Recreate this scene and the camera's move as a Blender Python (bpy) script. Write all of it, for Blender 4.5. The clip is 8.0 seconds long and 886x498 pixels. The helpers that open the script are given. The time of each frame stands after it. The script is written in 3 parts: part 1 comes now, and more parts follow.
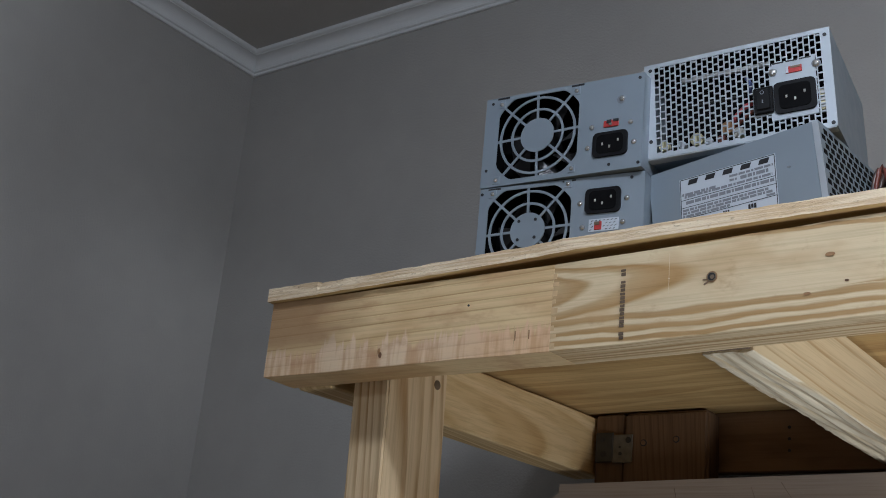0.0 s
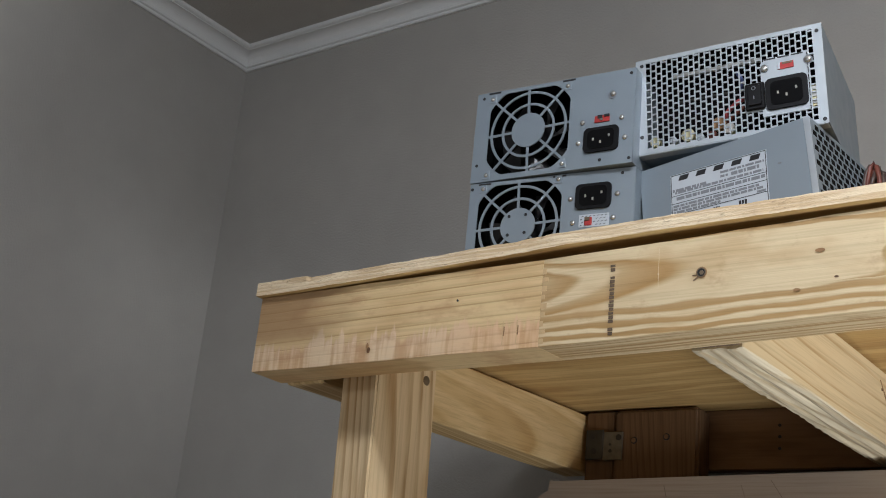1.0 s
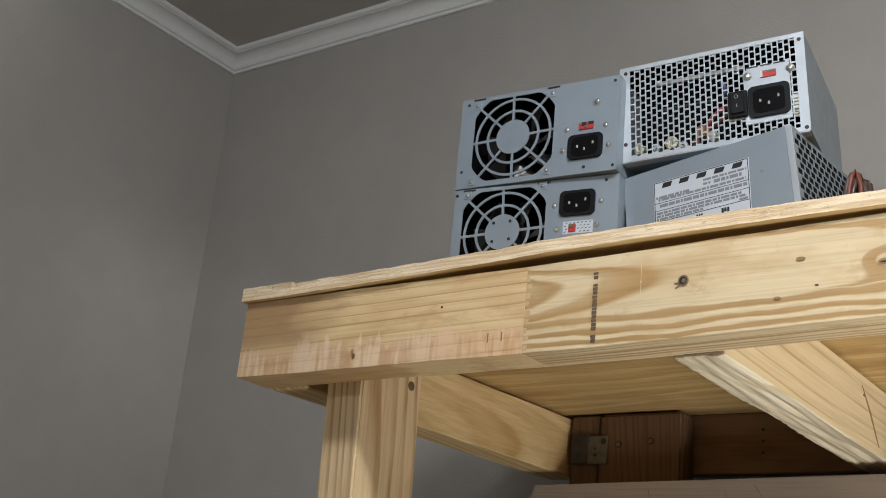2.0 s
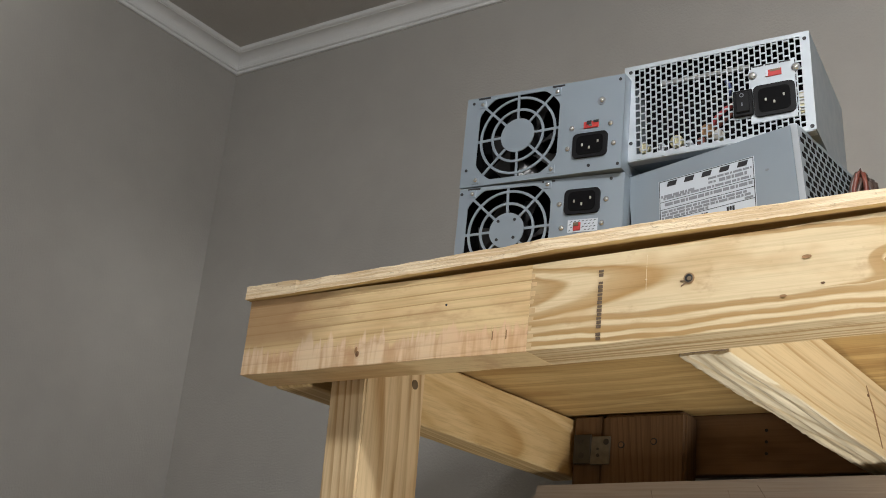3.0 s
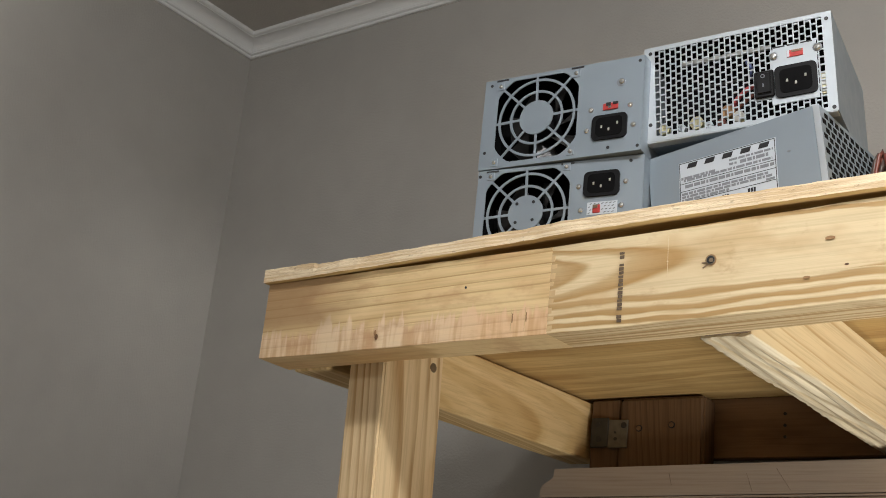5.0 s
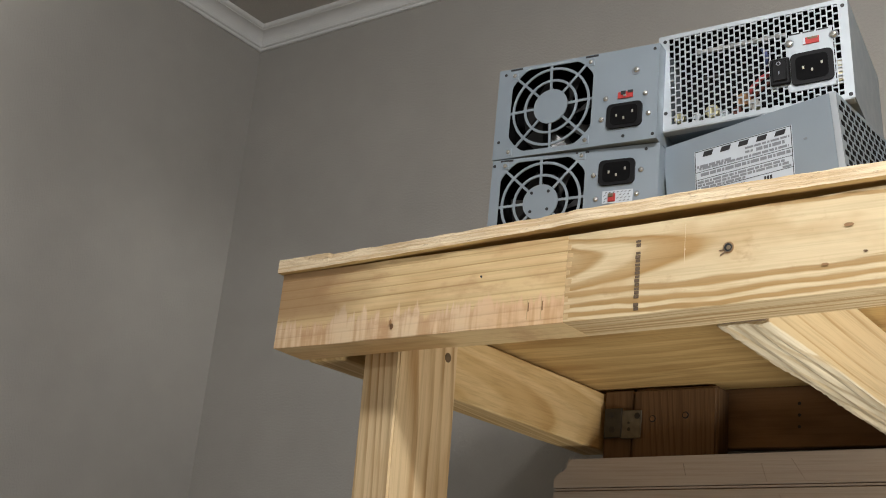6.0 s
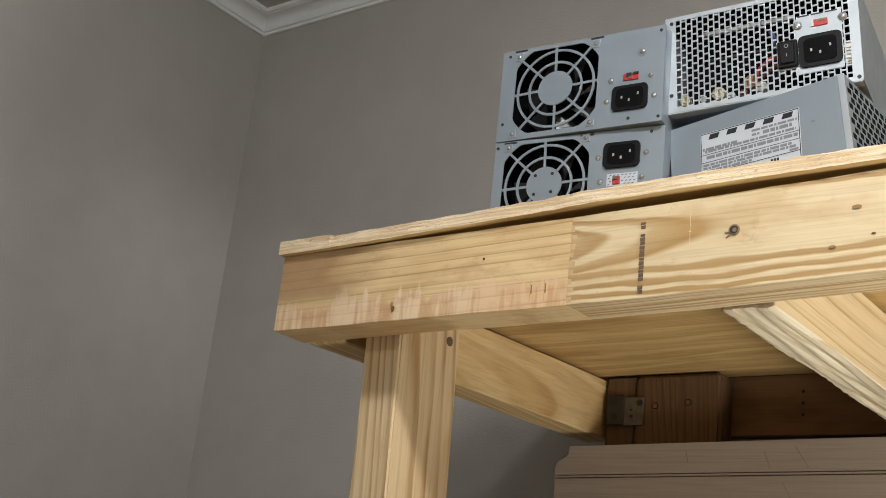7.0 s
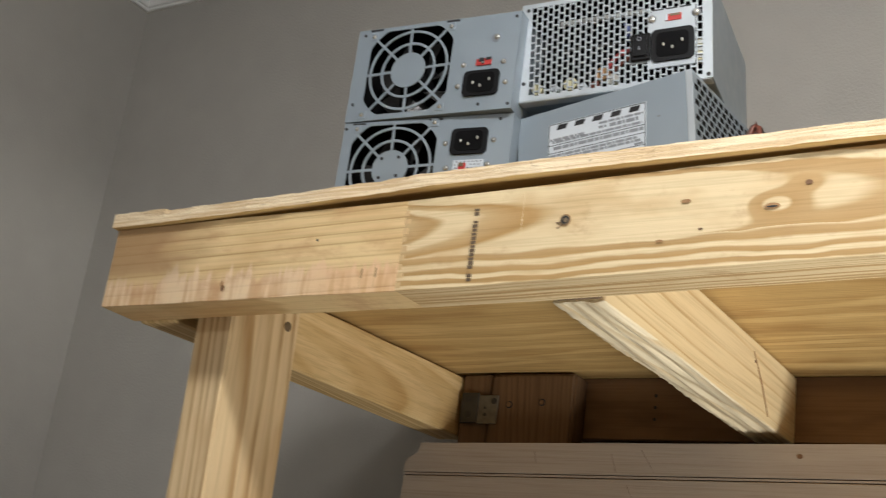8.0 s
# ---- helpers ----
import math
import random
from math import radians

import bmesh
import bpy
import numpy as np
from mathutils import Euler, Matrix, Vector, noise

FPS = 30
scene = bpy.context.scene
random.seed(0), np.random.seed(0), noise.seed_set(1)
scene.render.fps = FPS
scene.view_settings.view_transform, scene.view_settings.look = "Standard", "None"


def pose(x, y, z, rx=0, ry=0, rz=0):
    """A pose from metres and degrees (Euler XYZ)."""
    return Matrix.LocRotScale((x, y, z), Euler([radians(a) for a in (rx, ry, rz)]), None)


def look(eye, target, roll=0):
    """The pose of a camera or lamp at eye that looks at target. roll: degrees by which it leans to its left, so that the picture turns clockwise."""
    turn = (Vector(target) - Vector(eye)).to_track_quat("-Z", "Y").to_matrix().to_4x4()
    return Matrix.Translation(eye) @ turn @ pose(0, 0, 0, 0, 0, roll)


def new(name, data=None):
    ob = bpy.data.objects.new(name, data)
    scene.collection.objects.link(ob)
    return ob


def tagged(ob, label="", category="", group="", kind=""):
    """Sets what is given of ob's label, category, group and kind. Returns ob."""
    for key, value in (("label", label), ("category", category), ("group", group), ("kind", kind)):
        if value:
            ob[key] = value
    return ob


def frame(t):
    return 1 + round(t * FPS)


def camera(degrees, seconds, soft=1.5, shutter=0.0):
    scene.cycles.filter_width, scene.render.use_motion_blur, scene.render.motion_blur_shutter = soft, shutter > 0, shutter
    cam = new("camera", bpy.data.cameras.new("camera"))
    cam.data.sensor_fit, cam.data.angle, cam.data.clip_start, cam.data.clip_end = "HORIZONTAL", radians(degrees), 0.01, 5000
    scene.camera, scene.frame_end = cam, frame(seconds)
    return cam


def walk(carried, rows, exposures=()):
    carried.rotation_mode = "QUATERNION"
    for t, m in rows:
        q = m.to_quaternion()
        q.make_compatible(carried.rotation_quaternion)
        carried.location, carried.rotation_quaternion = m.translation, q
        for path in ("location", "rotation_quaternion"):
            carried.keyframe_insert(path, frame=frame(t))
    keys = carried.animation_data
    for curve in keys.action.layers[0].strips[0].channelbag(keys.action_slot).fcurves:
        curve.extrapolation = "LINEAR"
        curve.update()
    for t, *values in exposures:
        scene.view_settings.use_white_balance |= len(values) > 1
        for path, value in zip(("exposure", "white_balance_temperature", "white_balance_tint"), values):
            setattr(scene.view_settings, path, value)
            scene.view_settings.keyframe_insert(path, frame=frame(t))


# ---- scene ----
cam = camera(40.0, 8.0, soft=0.9, shutter=0.5)
walk(cam, [
    (0, look((0.7383, -0.7189, -0.2977), (0.1603, 0.0251, 0.0373), 5.55)),
    (0.5, look((0.7372, -0.7185, -0.2995), (0.1594, 0.0254, 0.0362), 5.74)),
    (0.7, look((0.7378, -0.7159, -0.2991), (0.1617, 0.0282, 0.0392), 5.94)),
    (1, look((0.7387, -0.7120, -0.2984), (0.1639, 0.0350, 0.0358), 5.79)),
    (1.2, look((0.7397, -0.7102, -0.2985), (0.1674, 0.0388, 0.0354), 5.66)),
    (1.5, look((0.7411, -0.7076, -0.2987), (0.1703, 0.0434, 0.0331), 5.53)),
    (2, look((0.7447, -0.7148, -0.2942), (0.1771, 0.0374, 0.0404), 5.69)),
    (2.2, look((0.7441, -0.7148, -0.2949), (0.1776, 0.0366, 0.0434), 5.92)),
    (3.3, look((0.7395, -0.7145, -0.3006), (0.1719, 0.0364, 0.0371), 5.88)),
    (3.5, look((0.7389, -0.7145, -0.3013), (0.1653, 0.0342, 0.0310), 5.36)),
    (4, look((0.7368, -0.7135, -0.2992), (0.1621, 0.0362, 0.0289), 5.55)),
    (4.5, look((0.7366, -0.7145, -0.2984), (0.1637, 0.0369, 0.0294), 5.73)),
    (4.7, look((0.7356, -0.7147, -0.2991), (0.1610, 0.0359, 0.0272), 5.81)),
    (5.8, look((0.7276, -0.7162, -0.3042), (0.1520, 0.0334, 0.0225), 6.24)),
    (6, look((0.7266, -0.7164, -0.3049), (0.1459, 0.0315, 0.0164), 5.89)),
    (6.5, look((0.7246, -0.7078, -0.3065), (0.1421, 0.0407, 0.0102), 6.13)),
    (7, look((0.7205, -0.7071, -0.3088), (0.1373, 0.0419, 0.0056), 6.34)),
    (7.2, look((0.7223, -0.7033, -0.3080), (0.1425, 0.0472, 0.0091), 6.77)),
    (7.5, look((0.7328, -0.6818, -0.3036), (0.1778, 0.0846, 0.0199), 7.65)),
    (7.8, look((0.7433, -0.6589, -0.3041), (0.2091, 0.1217, 0.0202), 7.57)),
    (8, look((0.7503, -0.6437, -0.3044), (0.2241, 0.1423, 0.0200), 7.91)),
], exposures=[(0.0, -0.74, 5280, 10), (0.5, -0.57, 5530, 10), (1.0, -0.36, 5700, 9), (1.5, -0.24, 5840, 9), (2.0, -0.16, 5910, 9), (3.5, -0.02, 6200, 9), (4.5, -0.02, 6230, 9), (6.5, 0.02, 6220, 9), (8.0, 0.05, 6220, 8)])

# ---- light ----
# z = 0 is the underside of the bench top
FLOOR, CEIL = -1.72, 0.668
WX0, WX1, WY0, WY1 = -0.672, 3.0, -2.6, 0.532
world = bpy.data.worlds.new("world")
scene.world = world
world.use_nodes = True
world.node_tree.nodes["Background"].inputs[0].default_value = (0.5, 0.55, 0.6, 1)
world.node_tree.nodes["Background"].inputs[1].default_value = 0.02


def unseen_ceiling_lamp(place, down, around, size):
    """A flush ceiling lamp: a round bright underside and a bulb that also throws light sideways."""
    d = bpy.data.lights.new("unseen_ceiling_lamp", "AREA")
    d.shape, d.size, d.energy, d.color = "DISK", size, down, (1.0, 0.97, 0.935)
    new("unseen_ceiling_lamp", d).location = place
    p = bpy.data.lights.new("unseen_ceiling_bulb", "POINT")
    p.shadow_soft_size, p.energy, p.color = size / 2, around, (1.0, 0.97, 0.935)
    new("unseen_ceiling_bulb", p).location = (place[0], place[1], place[2] - 0.07)


# ceiling lamp over the bench, added fill lamp across the room, added low spot
unseen_ceiling_lamp((0.80, -0.50, 0.640), 4.4, 20.5, 0.10)
# this one is added fill that brightens the walls and board fronts
unseen_ceiling_lamp((0.60, -2.10, 0.640), 3.5, 15.0, 0.16)
# unseen spot beyond the bench end, added to light the joist and underside
low = bpy.data.lights.new("unseen_low_spot", "SPOT")
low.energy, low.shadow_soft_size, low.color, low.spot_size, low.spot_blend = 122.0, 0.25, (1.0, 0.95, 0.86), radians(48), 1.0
new("unseen_low_spot", low).matrix_world = look((1.55, -0.10, -0.78), (0.72, 0.20, -0.04))


# ---- materials ----
def material(name):
    m = bpy.data.materials.new(name)
    m.use_nodes = True
    nt = m.node_tree
    return m, nt, nt.nodes["Principled BSDF"]


def node(nt, kind, **inputs):
    n = nt.nodes.new(kind)
    for k, v in inputs.items():
        n.inputs[k].default_value = v
    return n


def link(nt, a, b):
    nt.links.new(a, b)


def math_node(nt, op, a, b=0.0):
    n = nt.nodes.new("ShaderNodeMath")
    n.operation = op
    for i, v in enumerate((a, b)):
        if isinstance(v, (int, float)):
            n.inputs[i].default_value = v
        else:
            link(nt, v, n.inputs[i])
    return n.outputs[0]


def ramp(nt, fac, stops, smooth=True):
    n = nt.nodes.new("ShaderNodeValToRGB")
    els = n.color_ramp.elements
    while len(els) < len(stops):
        els.new(0.5)
    for e, (p, c) in zip(els, stops):
        e.position, e.color = p, (*c, 1)
    if smooth:
        n.color_ramp.interpolation = "EASE"
    link(nt, fac, n.inputs[0])
    return n.outputs[0]


def mix(nt, fac, a, b, kind="MIX"):
    n = nt.nodes.new("ShaderNodeMix")
    n.data_type, n.blend_type = "RGBA", kind
    for i, v in ((0, fac), (6, a), (7, b)):
        if isinstance(v, (int, float)):
            n.inputs[i].default_value = v
        elif isinstance(v, tuple):
            n.inputs[i].default_value = (*v, 1)
        else:
            link(nt, v, n.inputs[i])
    return n.outputs[2]


def bump(nt, bsdf, height, strength, distance):
    n = node(nt, "ShaderNodeBump", Strength=strength, Distance=distance)
    link(nt, height, n.inputs["Height"])
    link(nt, n.outputs[0], bsdf.inputs["Normal"])


def coords(nt, scale=(1, 1, 1), rot=(0, 0, 0), loc=(0, 0, 0)):
    tc = nt.nodes.new("ShaderNodeTexCoord")
    mp = nt.nodes.new("ShaderNodeMapping")
    mp.inputs["Scale"].default_value = scale
    mp.inputs["Rotation"].default_value = [radians(a) for a in rot]
    mp.inputs["Location"].default_value = loc
    link(nt, tc.outputs["Object"], mp.inputs["Vector"])
    return mp.outputs[0]


def tex(nt, vec, scale, detail=4.0, rough=0.55):
    n = node(nt, "ShaderNodeTexNoise", Scale=scale, Detail=detail, Roughness=rough)
    link(nt, vec, n.inputs["Vector"])
    return n.outputs["Fac"]


def wood(name, axis="x", pith=(0.0, 0.02, -0.05), lean=(0, 0), ring=0.006, wander=0.01, light=(0.60, 0.42, 0.22), dark=(0.36, 0.19, 0.07),
         tint=(0.42, 0.25, 0.13), tint_amount=0.5, contrast=1.0, rough=0.62, shape="soft", scuff=False):
    """Pine: growth rings round a pith line that leans off the board, fibres and stains."""
    m, nt, bsdf = material(name)
    turn = {"x": (0, 0, 0), "y": (0, 0, -90), "z": (0, 90, 0)}[axis]
    base = coords(nt, rot=turn)
    off = nt.nodes.new("ShaderNodeMapping")
    off.vector_type = "POINT"
    off.inputs["Location"].default_value = [-v for v in pith]
    off.inputs["Rotation"].default_value = (0, radians(lean[0]), radians(lean[1]))
    link(nt, base, off.inputs["Vector"])
    slow = nt.nodes.new("ShaderNodeMapping")
    slow.inputs["Scale"].default_value = (2.2, 14, 14)
    link(nt, base, slow.inputs["Vector"])
    waves = node(nt, "ShaderNodeTexNoise", Scale=1.0, Detail=2.5, Roughness=0.5)
    link(nt, slow.outputs[0], waves.inputs["Vector"])
    sep = nt.nodes.new("ShaderNodeSeparateXYZ")
    link(nt, off.outputs[0], sep.inputs[0])
    r = math_node(nt, "SQRT", math_node(nt, "ADD", math_node(nt, "MULTIPLY", sep.outputs[1], sep.outputs[1]), math_node(nt, "MULTIPLY", sep.outputs[2], sep.outputs[2])))
    r = math_node(nt, "ADD", r, math_node(nt, "MULTIPLY", math_node(nt, "SUBTRACT", waves.outputs["Fac"], 0.5), wander * 2))
    years = node(nt, "ShaderNodeTexNoise", Scale=0.28 / ring, Detail=1.0)
    years.noise_dimensions = "1D"
    link(nt, r, years.inputs["W"])
    r = math_node(nt, "ADD", r, math_node(nt, "MULTIPLY", math_node(nt, "SUBTRACT", years.outputs["Fac"], 0.5), ring * 1.3))
    rings = math_node(nt, "FRACT", math_node(nt, "DIVIDE", r, ring))
    stops = {"soft": [(0.0, 0.0), (0.45, 0.12), (0.86, 1.0), (0.93, 0.9), (1.0, 0.0)],
             "line": [(0.0, 0.0), (0.55, 0.05), (0.80, 0.25), (0.91, 1.0), (0.96, 0.9), (1.0, 0.0)],
             "broad": [(0.0, 0.0), (0.16, 0.0), (0.32, 0.75), (0.60, 0.6), (0.84, 1.0), (0.93, 0.25), (1.0, 0.0)]}[shape]
    band = ramp(nt, rings, [(p, (v, v, v)) for p, v in stops])
    thin = nt.nodes.new("ShaderNodeMapping")
    thin.inputs["Scale"].default_value = (9, 420, 420)
    link(nt, base, thin.inputs["Vector"])
    fibre = tex(nt, thin.outputs[0], 1.0, 3.0, 0.6)
    blot = tex(nt, slow.outputs[0], 2.2, 4.0, 0.6)
    patch = nt.nodes.new("ShaderNodeMapping")
    patch.inputs["Scale"].default_value = (6, 22, 22)
    link(nt, base, patch.inputs["Vector"])
    stain = tex(nt, patch.outputs[0], 1.0, 3.0, 0.55)
    amount = math_node(nt, "MULTIPLY", band, contrast)
    strength = math_node(nt, "MULTIPLY", amount, ramp(nt, blot, [(0.34, (0.42, 0.42, 0.42)), (0.60, (1, 1, 1))]))
    col = mix(nt, strength, light, dark)
    col = mix(nt, ramp(nt, stain, [(0.48, (0, 0, 0)), (0.70, (tint_amount,) * 3)]), col, tint)
    col = mix(nt, 1.0, col, ramp(nt, fibre, [(0.25, (0.75, 0.73, 0.69)), (0.6, (0.90, 0.895, 0.88))]), "MULTIPLY")
    if scuff:
        # rosy saw scuffs with ragged upright edges along the lower edge of the board
        streak = nt.nodes.new("ShaderNodeMapping")
        streak.inputs["Scale"].default_value = (75, 1, 9)
        link(nt, base, streak.inputs["Vector"])
        ragged = tex(nt, streak.outputs[0], 1.0, 3.0, 0.7)
        flat = nt.nodes.new("ShaderNodeSeparateXYZ")
        link(nt, base, flat.inputs[0])
        low = math_node(nt, "ADD", math_node(nt, "MULTIPLY", flat.outputs[2], -16.0), math_node(nt, "MULTIPLY", math_node(nt, "SUBTRACT", ragged, 0.5), 0.9))
        mask = ramp(nt, low, [(0.70, (0, 0, 0)), (0.82, (0.75, 0.75, 0.75)), (0.97, (0.60, 0.60, 0.60))])
        rosy = mix(nt, ramp(nt, ragged, [(0.40, (0, 0, 0)), (0.62, (1, 1, 1))]), (0.55, 0.31, 0.175), (0.84, 0.66, 0.47))
        far = ramp(nt, flat.outputs[0], [(0.17, (0, 0, 0)), (0.235, (1, 1, 1))])
        rosy = mix(nt, far, rosy, mix(nt, ramp(nt, ragged, [(0.42, (0, 0, 0)), (0.58, (1, 1, 1))]), (0.60, 0.33, 0.17), (0.78, 0.52, 0.33)))
        col = mix(nt, math_node(nt, "MULTIPLY", mask, math_node(nt, "LESS_THAN", flat.outputs[1], 0.0014)), col, rosy)
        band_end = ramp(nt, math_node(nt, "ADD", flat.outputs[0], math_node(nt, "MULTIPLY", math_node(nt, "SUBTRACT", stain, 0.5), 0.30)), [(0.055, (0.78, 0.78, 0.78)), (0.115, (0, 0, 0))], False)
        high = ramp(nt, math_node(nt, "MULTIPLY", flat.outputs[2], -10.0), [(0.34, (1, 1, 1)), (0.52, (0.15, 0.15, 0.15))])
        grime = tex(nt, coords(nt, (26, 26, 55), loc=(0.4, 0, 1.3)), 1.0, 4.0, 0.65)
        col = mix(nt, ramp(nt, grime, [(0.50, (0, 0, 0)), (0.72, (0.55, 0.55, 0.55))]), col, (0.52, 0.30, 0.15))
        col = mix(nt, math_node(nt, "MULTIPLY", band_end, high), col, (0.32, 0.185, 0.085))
    link(nt, col, bsdf.inputs["Base Color"])
    bsdf.inputs["Roughness"].default_value = rough
    bsdf.inputs["Specular IOR Level"].default_value = 0.35
    bump(nt, bsdf, math_node(nt, "ADD", fibre, math_node(nt, "MULTIPLY", band, -0.3)), 0.35, 0.0006)
    return m


def flame_pine():
    """Flat-sawn pine: nested flames that open to one end, long stripes along the lower edge, rings bent round one knot."""
    m, nt, bsdf = material("pine_flatsawn")
    base = coords(nt)
    slow = coords(nt, (9, 9, 34))
    drift = math_node(nt, "SUBTRACT", tex(nt, slow, 1.0, 3.0, 0.55), 0.5)
    drift_b = math_node(nt, "SUBTRACT", tex(nt, coords(nt, (26, 20, 90), loc=(3.1, 0, 0.7)), 1.0, 2.0, 0.5), 0.5)
    sep = nt.nodes.new("ShaderNodeSeparateXYZ")
    link(nt, base, sep.inputs[0])
    along = math_node(nt, "ADD", math_node(nt, "SUBTRACT", sep.outputs[0], 0.2848), math_node(nt, "MULTIPLY", drift, 0.05))
    off = math_node(nt, "ADD", sep.outputs[2], 0.0205)
    off = math_node(nt, "SUBTRACT", off, math_node(nt, "MULTIPLY", math_node(nt, "SUBTRACT", sep.outputs[0], 0.2848), 0.012))
    off = math_node(nt, "ADD", off, math_node(nt, "MULTIPLY", drift, 0.010))
    off = math_node(nt, "ADD", off, math_node(nt, "MULTIPLY", drift_b, 0.0032))
    up = math_node(nt, "MULTIPLY", math_node(nt, "MAXIMUM", off, 0.0), 1.5)
    down = math_node(nt, "MAXIMUM", math_node(nt, "MULTIPLY", off, -1.0), 0.0)
    d2 = math_node(nt, "POWER", math_node(nt, "ADD", up, down), 2.0)
    f = math_node(nt, "ADD", math_node(nt, "MULTIPLY", d2, 120.0), math_node(nt, "MULTIPLY", math_node(nt, "MULTIPLY", d2, d2), 1.2e5))
    f = math_node(nt, "ADD", f, along)
    for cx, cz, size, rise in ((0.5440, -0.0255, 0.0085, 0.17), (0.5610, -0.0150, 0.005, 0.08)):
        gap = nt.nodes.new("ShaderNodeVectorMath")
        gap.operation = "MULTIPLY_ADD"
        gap.inputs[1].default_value = (0.5 / size, 0, 1 / size)
        gap.inputs[2].default_value = (-cx * 0.5 / size, 0, -cz / size)
        link(nt, base, gap.inputs[0])
        far = nt.nodes.new("ShaderNodeVectorMath")
        far.operation = "DOT_PRODUCT"
        link(nt, gap.outputs[0], far.inputs[0])
        link(nt, gap.outputs[0], far.inputs[1])
        f = math_node(nt, "ADD", f, math_node(nt, "MULTIPLY", math_node(nt, "POWER", 2.718, math_node(nt, "MULTIPLY", far.outputs["Value"], -1.0)), rise))
    stops = [(0.0, 0.55), (0.022, 0.85), (0.030, 0.0), (0.052, 0.05), (0.062, 0.55), (0.100, 0.95), (0.116, 0.10), (0.20, 0.0), (0.315, 0.08),
             (0.330, 0.75), (0.395, 0.85), (0.412, 0.05), (0.475, 0.0), (0.490, 0.8), (0.555, 0.9), (0.572, 0.0), (0.635, 0.05), (0.650, 0.85), (0.72, 0.9), (0.74, 0.05), (0.83, 0.0), (0.85, 0.8), (0.93, 0.9), (0.95, 0.1)]
    band = ramp(nt, f, [(p, (v, v, v)) for p, v in stops], False)
    low = math_node(nt, "MULTIPLY", off, -20.0)
    long = ramp(nt, low, [(p, (v, v, v)) for p, v in ((0.47, 0.0), (0.50, 0.75), (0.57, 0.85), (0.60, 0.0), (0.65, 0.0), (0.68, 0.8), (0.73, 0.9), (0.755, 0.0), (0.80, 0.0), (0.82, 0.85), (0.87, 0.85), (0.89, 0.05), (0.92, 0.0), (0.94, 0.7))], False)
    band = mix(nt, math_node(nt, "GREATER_THAN", low, 0.47), band, long)
    # fine even lines along the sawn edge
    edge = ramp(nt, tex(nt, coords(nt, (1.5, 330, 2)), 1.0, 1.0), [(0.44, (0.1, 0.1, 0.1)), (0.58, (0.75, 0.75, 0.75))])
    inside = math_node(nt, "GREATER_THAN", sep.outputs[1], 0.0014)
    band = mix(nt, inside, band, edge)
    fibre = tex(nt, coords(nt, (9, 420, 420)), 1.0, 3.0, 0.6)
    patch = tex(nt, coords(nt, (13, 13, 30)), 1.0, 3.0, 0.6)
    col = mix(nt, band, (0.87, 0.715, 0.455), (0.47, 0.27, 0.085))
    col = mix(nt, ramp(nt, patch, [(0.49, (0, 0, 0)), (0.70, (0.5, 0.5, 0.5))]), col, (0.62, 0.41, 0.19))
    grime = tex(nt, coords(nt, (40, 40, 60), loc=(1.7, 0, 2.2)), 1.0, 4.0, 0.65)
    col = mix(nt, ramp(nt, grime, [(0.56, (0, 0, 0)), (0.74, (0.45, 0.45, 0.45))]), col, (0.50, 0.30, 0.14))
    col = mix(nt, 1.0, col, ramp(nt, fibre, [(0.25, (0.73, 0.71, 0.66)), (0.6, (0.86, 0.85, 0.83))]), "MULTIPLY")
    link(nt, col, bsdf.inputs["Base Color"])
    bsdf.inputs["Roughness"].default_value = 0.6
    bsdf.inputs["Specular IOR Level"].default_value = 0.35
    bump(nt, bsdf, math_node(nt, "ADD", fibre, math_node(nt, "MULTIPLY", band, -0.3)), 0.35, 0.0006)
    return m


def plain(name, colour, rough=0.5, metal=0.0, vary=0.12, scale=30.0, relief=0.0, spec=0.5):
    m, nt, bsdf = material(name)
    v = coords(nt)
    n = tex(nt, v, scale)
    big = tex(nt, v, scale * 0.12, 3.0)
    c = mix(nt, n, tuple(x * (1 - vary) for x in colour), tuple(min(1, x * (1 + vary)) for x in colour))
    c = mix(nt, 1.0, c, ramp(nt, big, [(0.3, (1 - vary,) * 3), (0.7, (1, 1, 1))]), "MULTIPLY")
    link(nt, c, bsdf.inputs["Base Color"])
    link(nt, ramp(nt, n, [(0.2, (max(0, rough - 0.08),) * 3), (0.8, (min(1, rough + 0.08),) * 3)]), bsdf.inputs["Roughness"])
    bsdf.inputs["Metallic"].default_value = metal
    bsdf.inputs["Specular IOR Level"].default_value = spec
    if relief:
        bump(nt, bsdf, tex(nt, v, scale * 14, 3.0), 0.5, relief)
    return m


WALL = plain("greige_paint", (0.385, 0.368, 0.338), 0.75, 0, 0.07, 22, 0.0012, 0.25)
CEILING = plain("ceiling_paint", (0.50, 0.48, 0.45), 0.85, 0, 0.05, 20, 0.002, 0.2)
TRIM = plain("white_gloss_trim", (0.72, 0.72, 0.71), 0.45, 0, 0.04, 20)
FLOORING = plain("pale_flooring", (0.60, 0.55, 0.48), 0.5, 0, 0.12, 5)
LEFT_PINE = wood("pine_straight", "x", (0, 0.030, 0.30), (0.9, 0), 0.0086, 0.0034, (0.86, 0.655, 0.355), (0.46, 0.265, 0.095), (0.64, 0.40, 0.18), 0.7, 0.8, shape="line", scuff=True)
RIGHT_PINE = flame_pine()
LEG_PINE = wood("pine_leg", "z", (0, -0.03, 0.11), (2.4, 1.8), 0.0080, 0.009, (0.78, 0.60, 0.36), (0.40, 0.225, 0.08), (0.55, 0.34, 0.15), 0.7, 0.95)
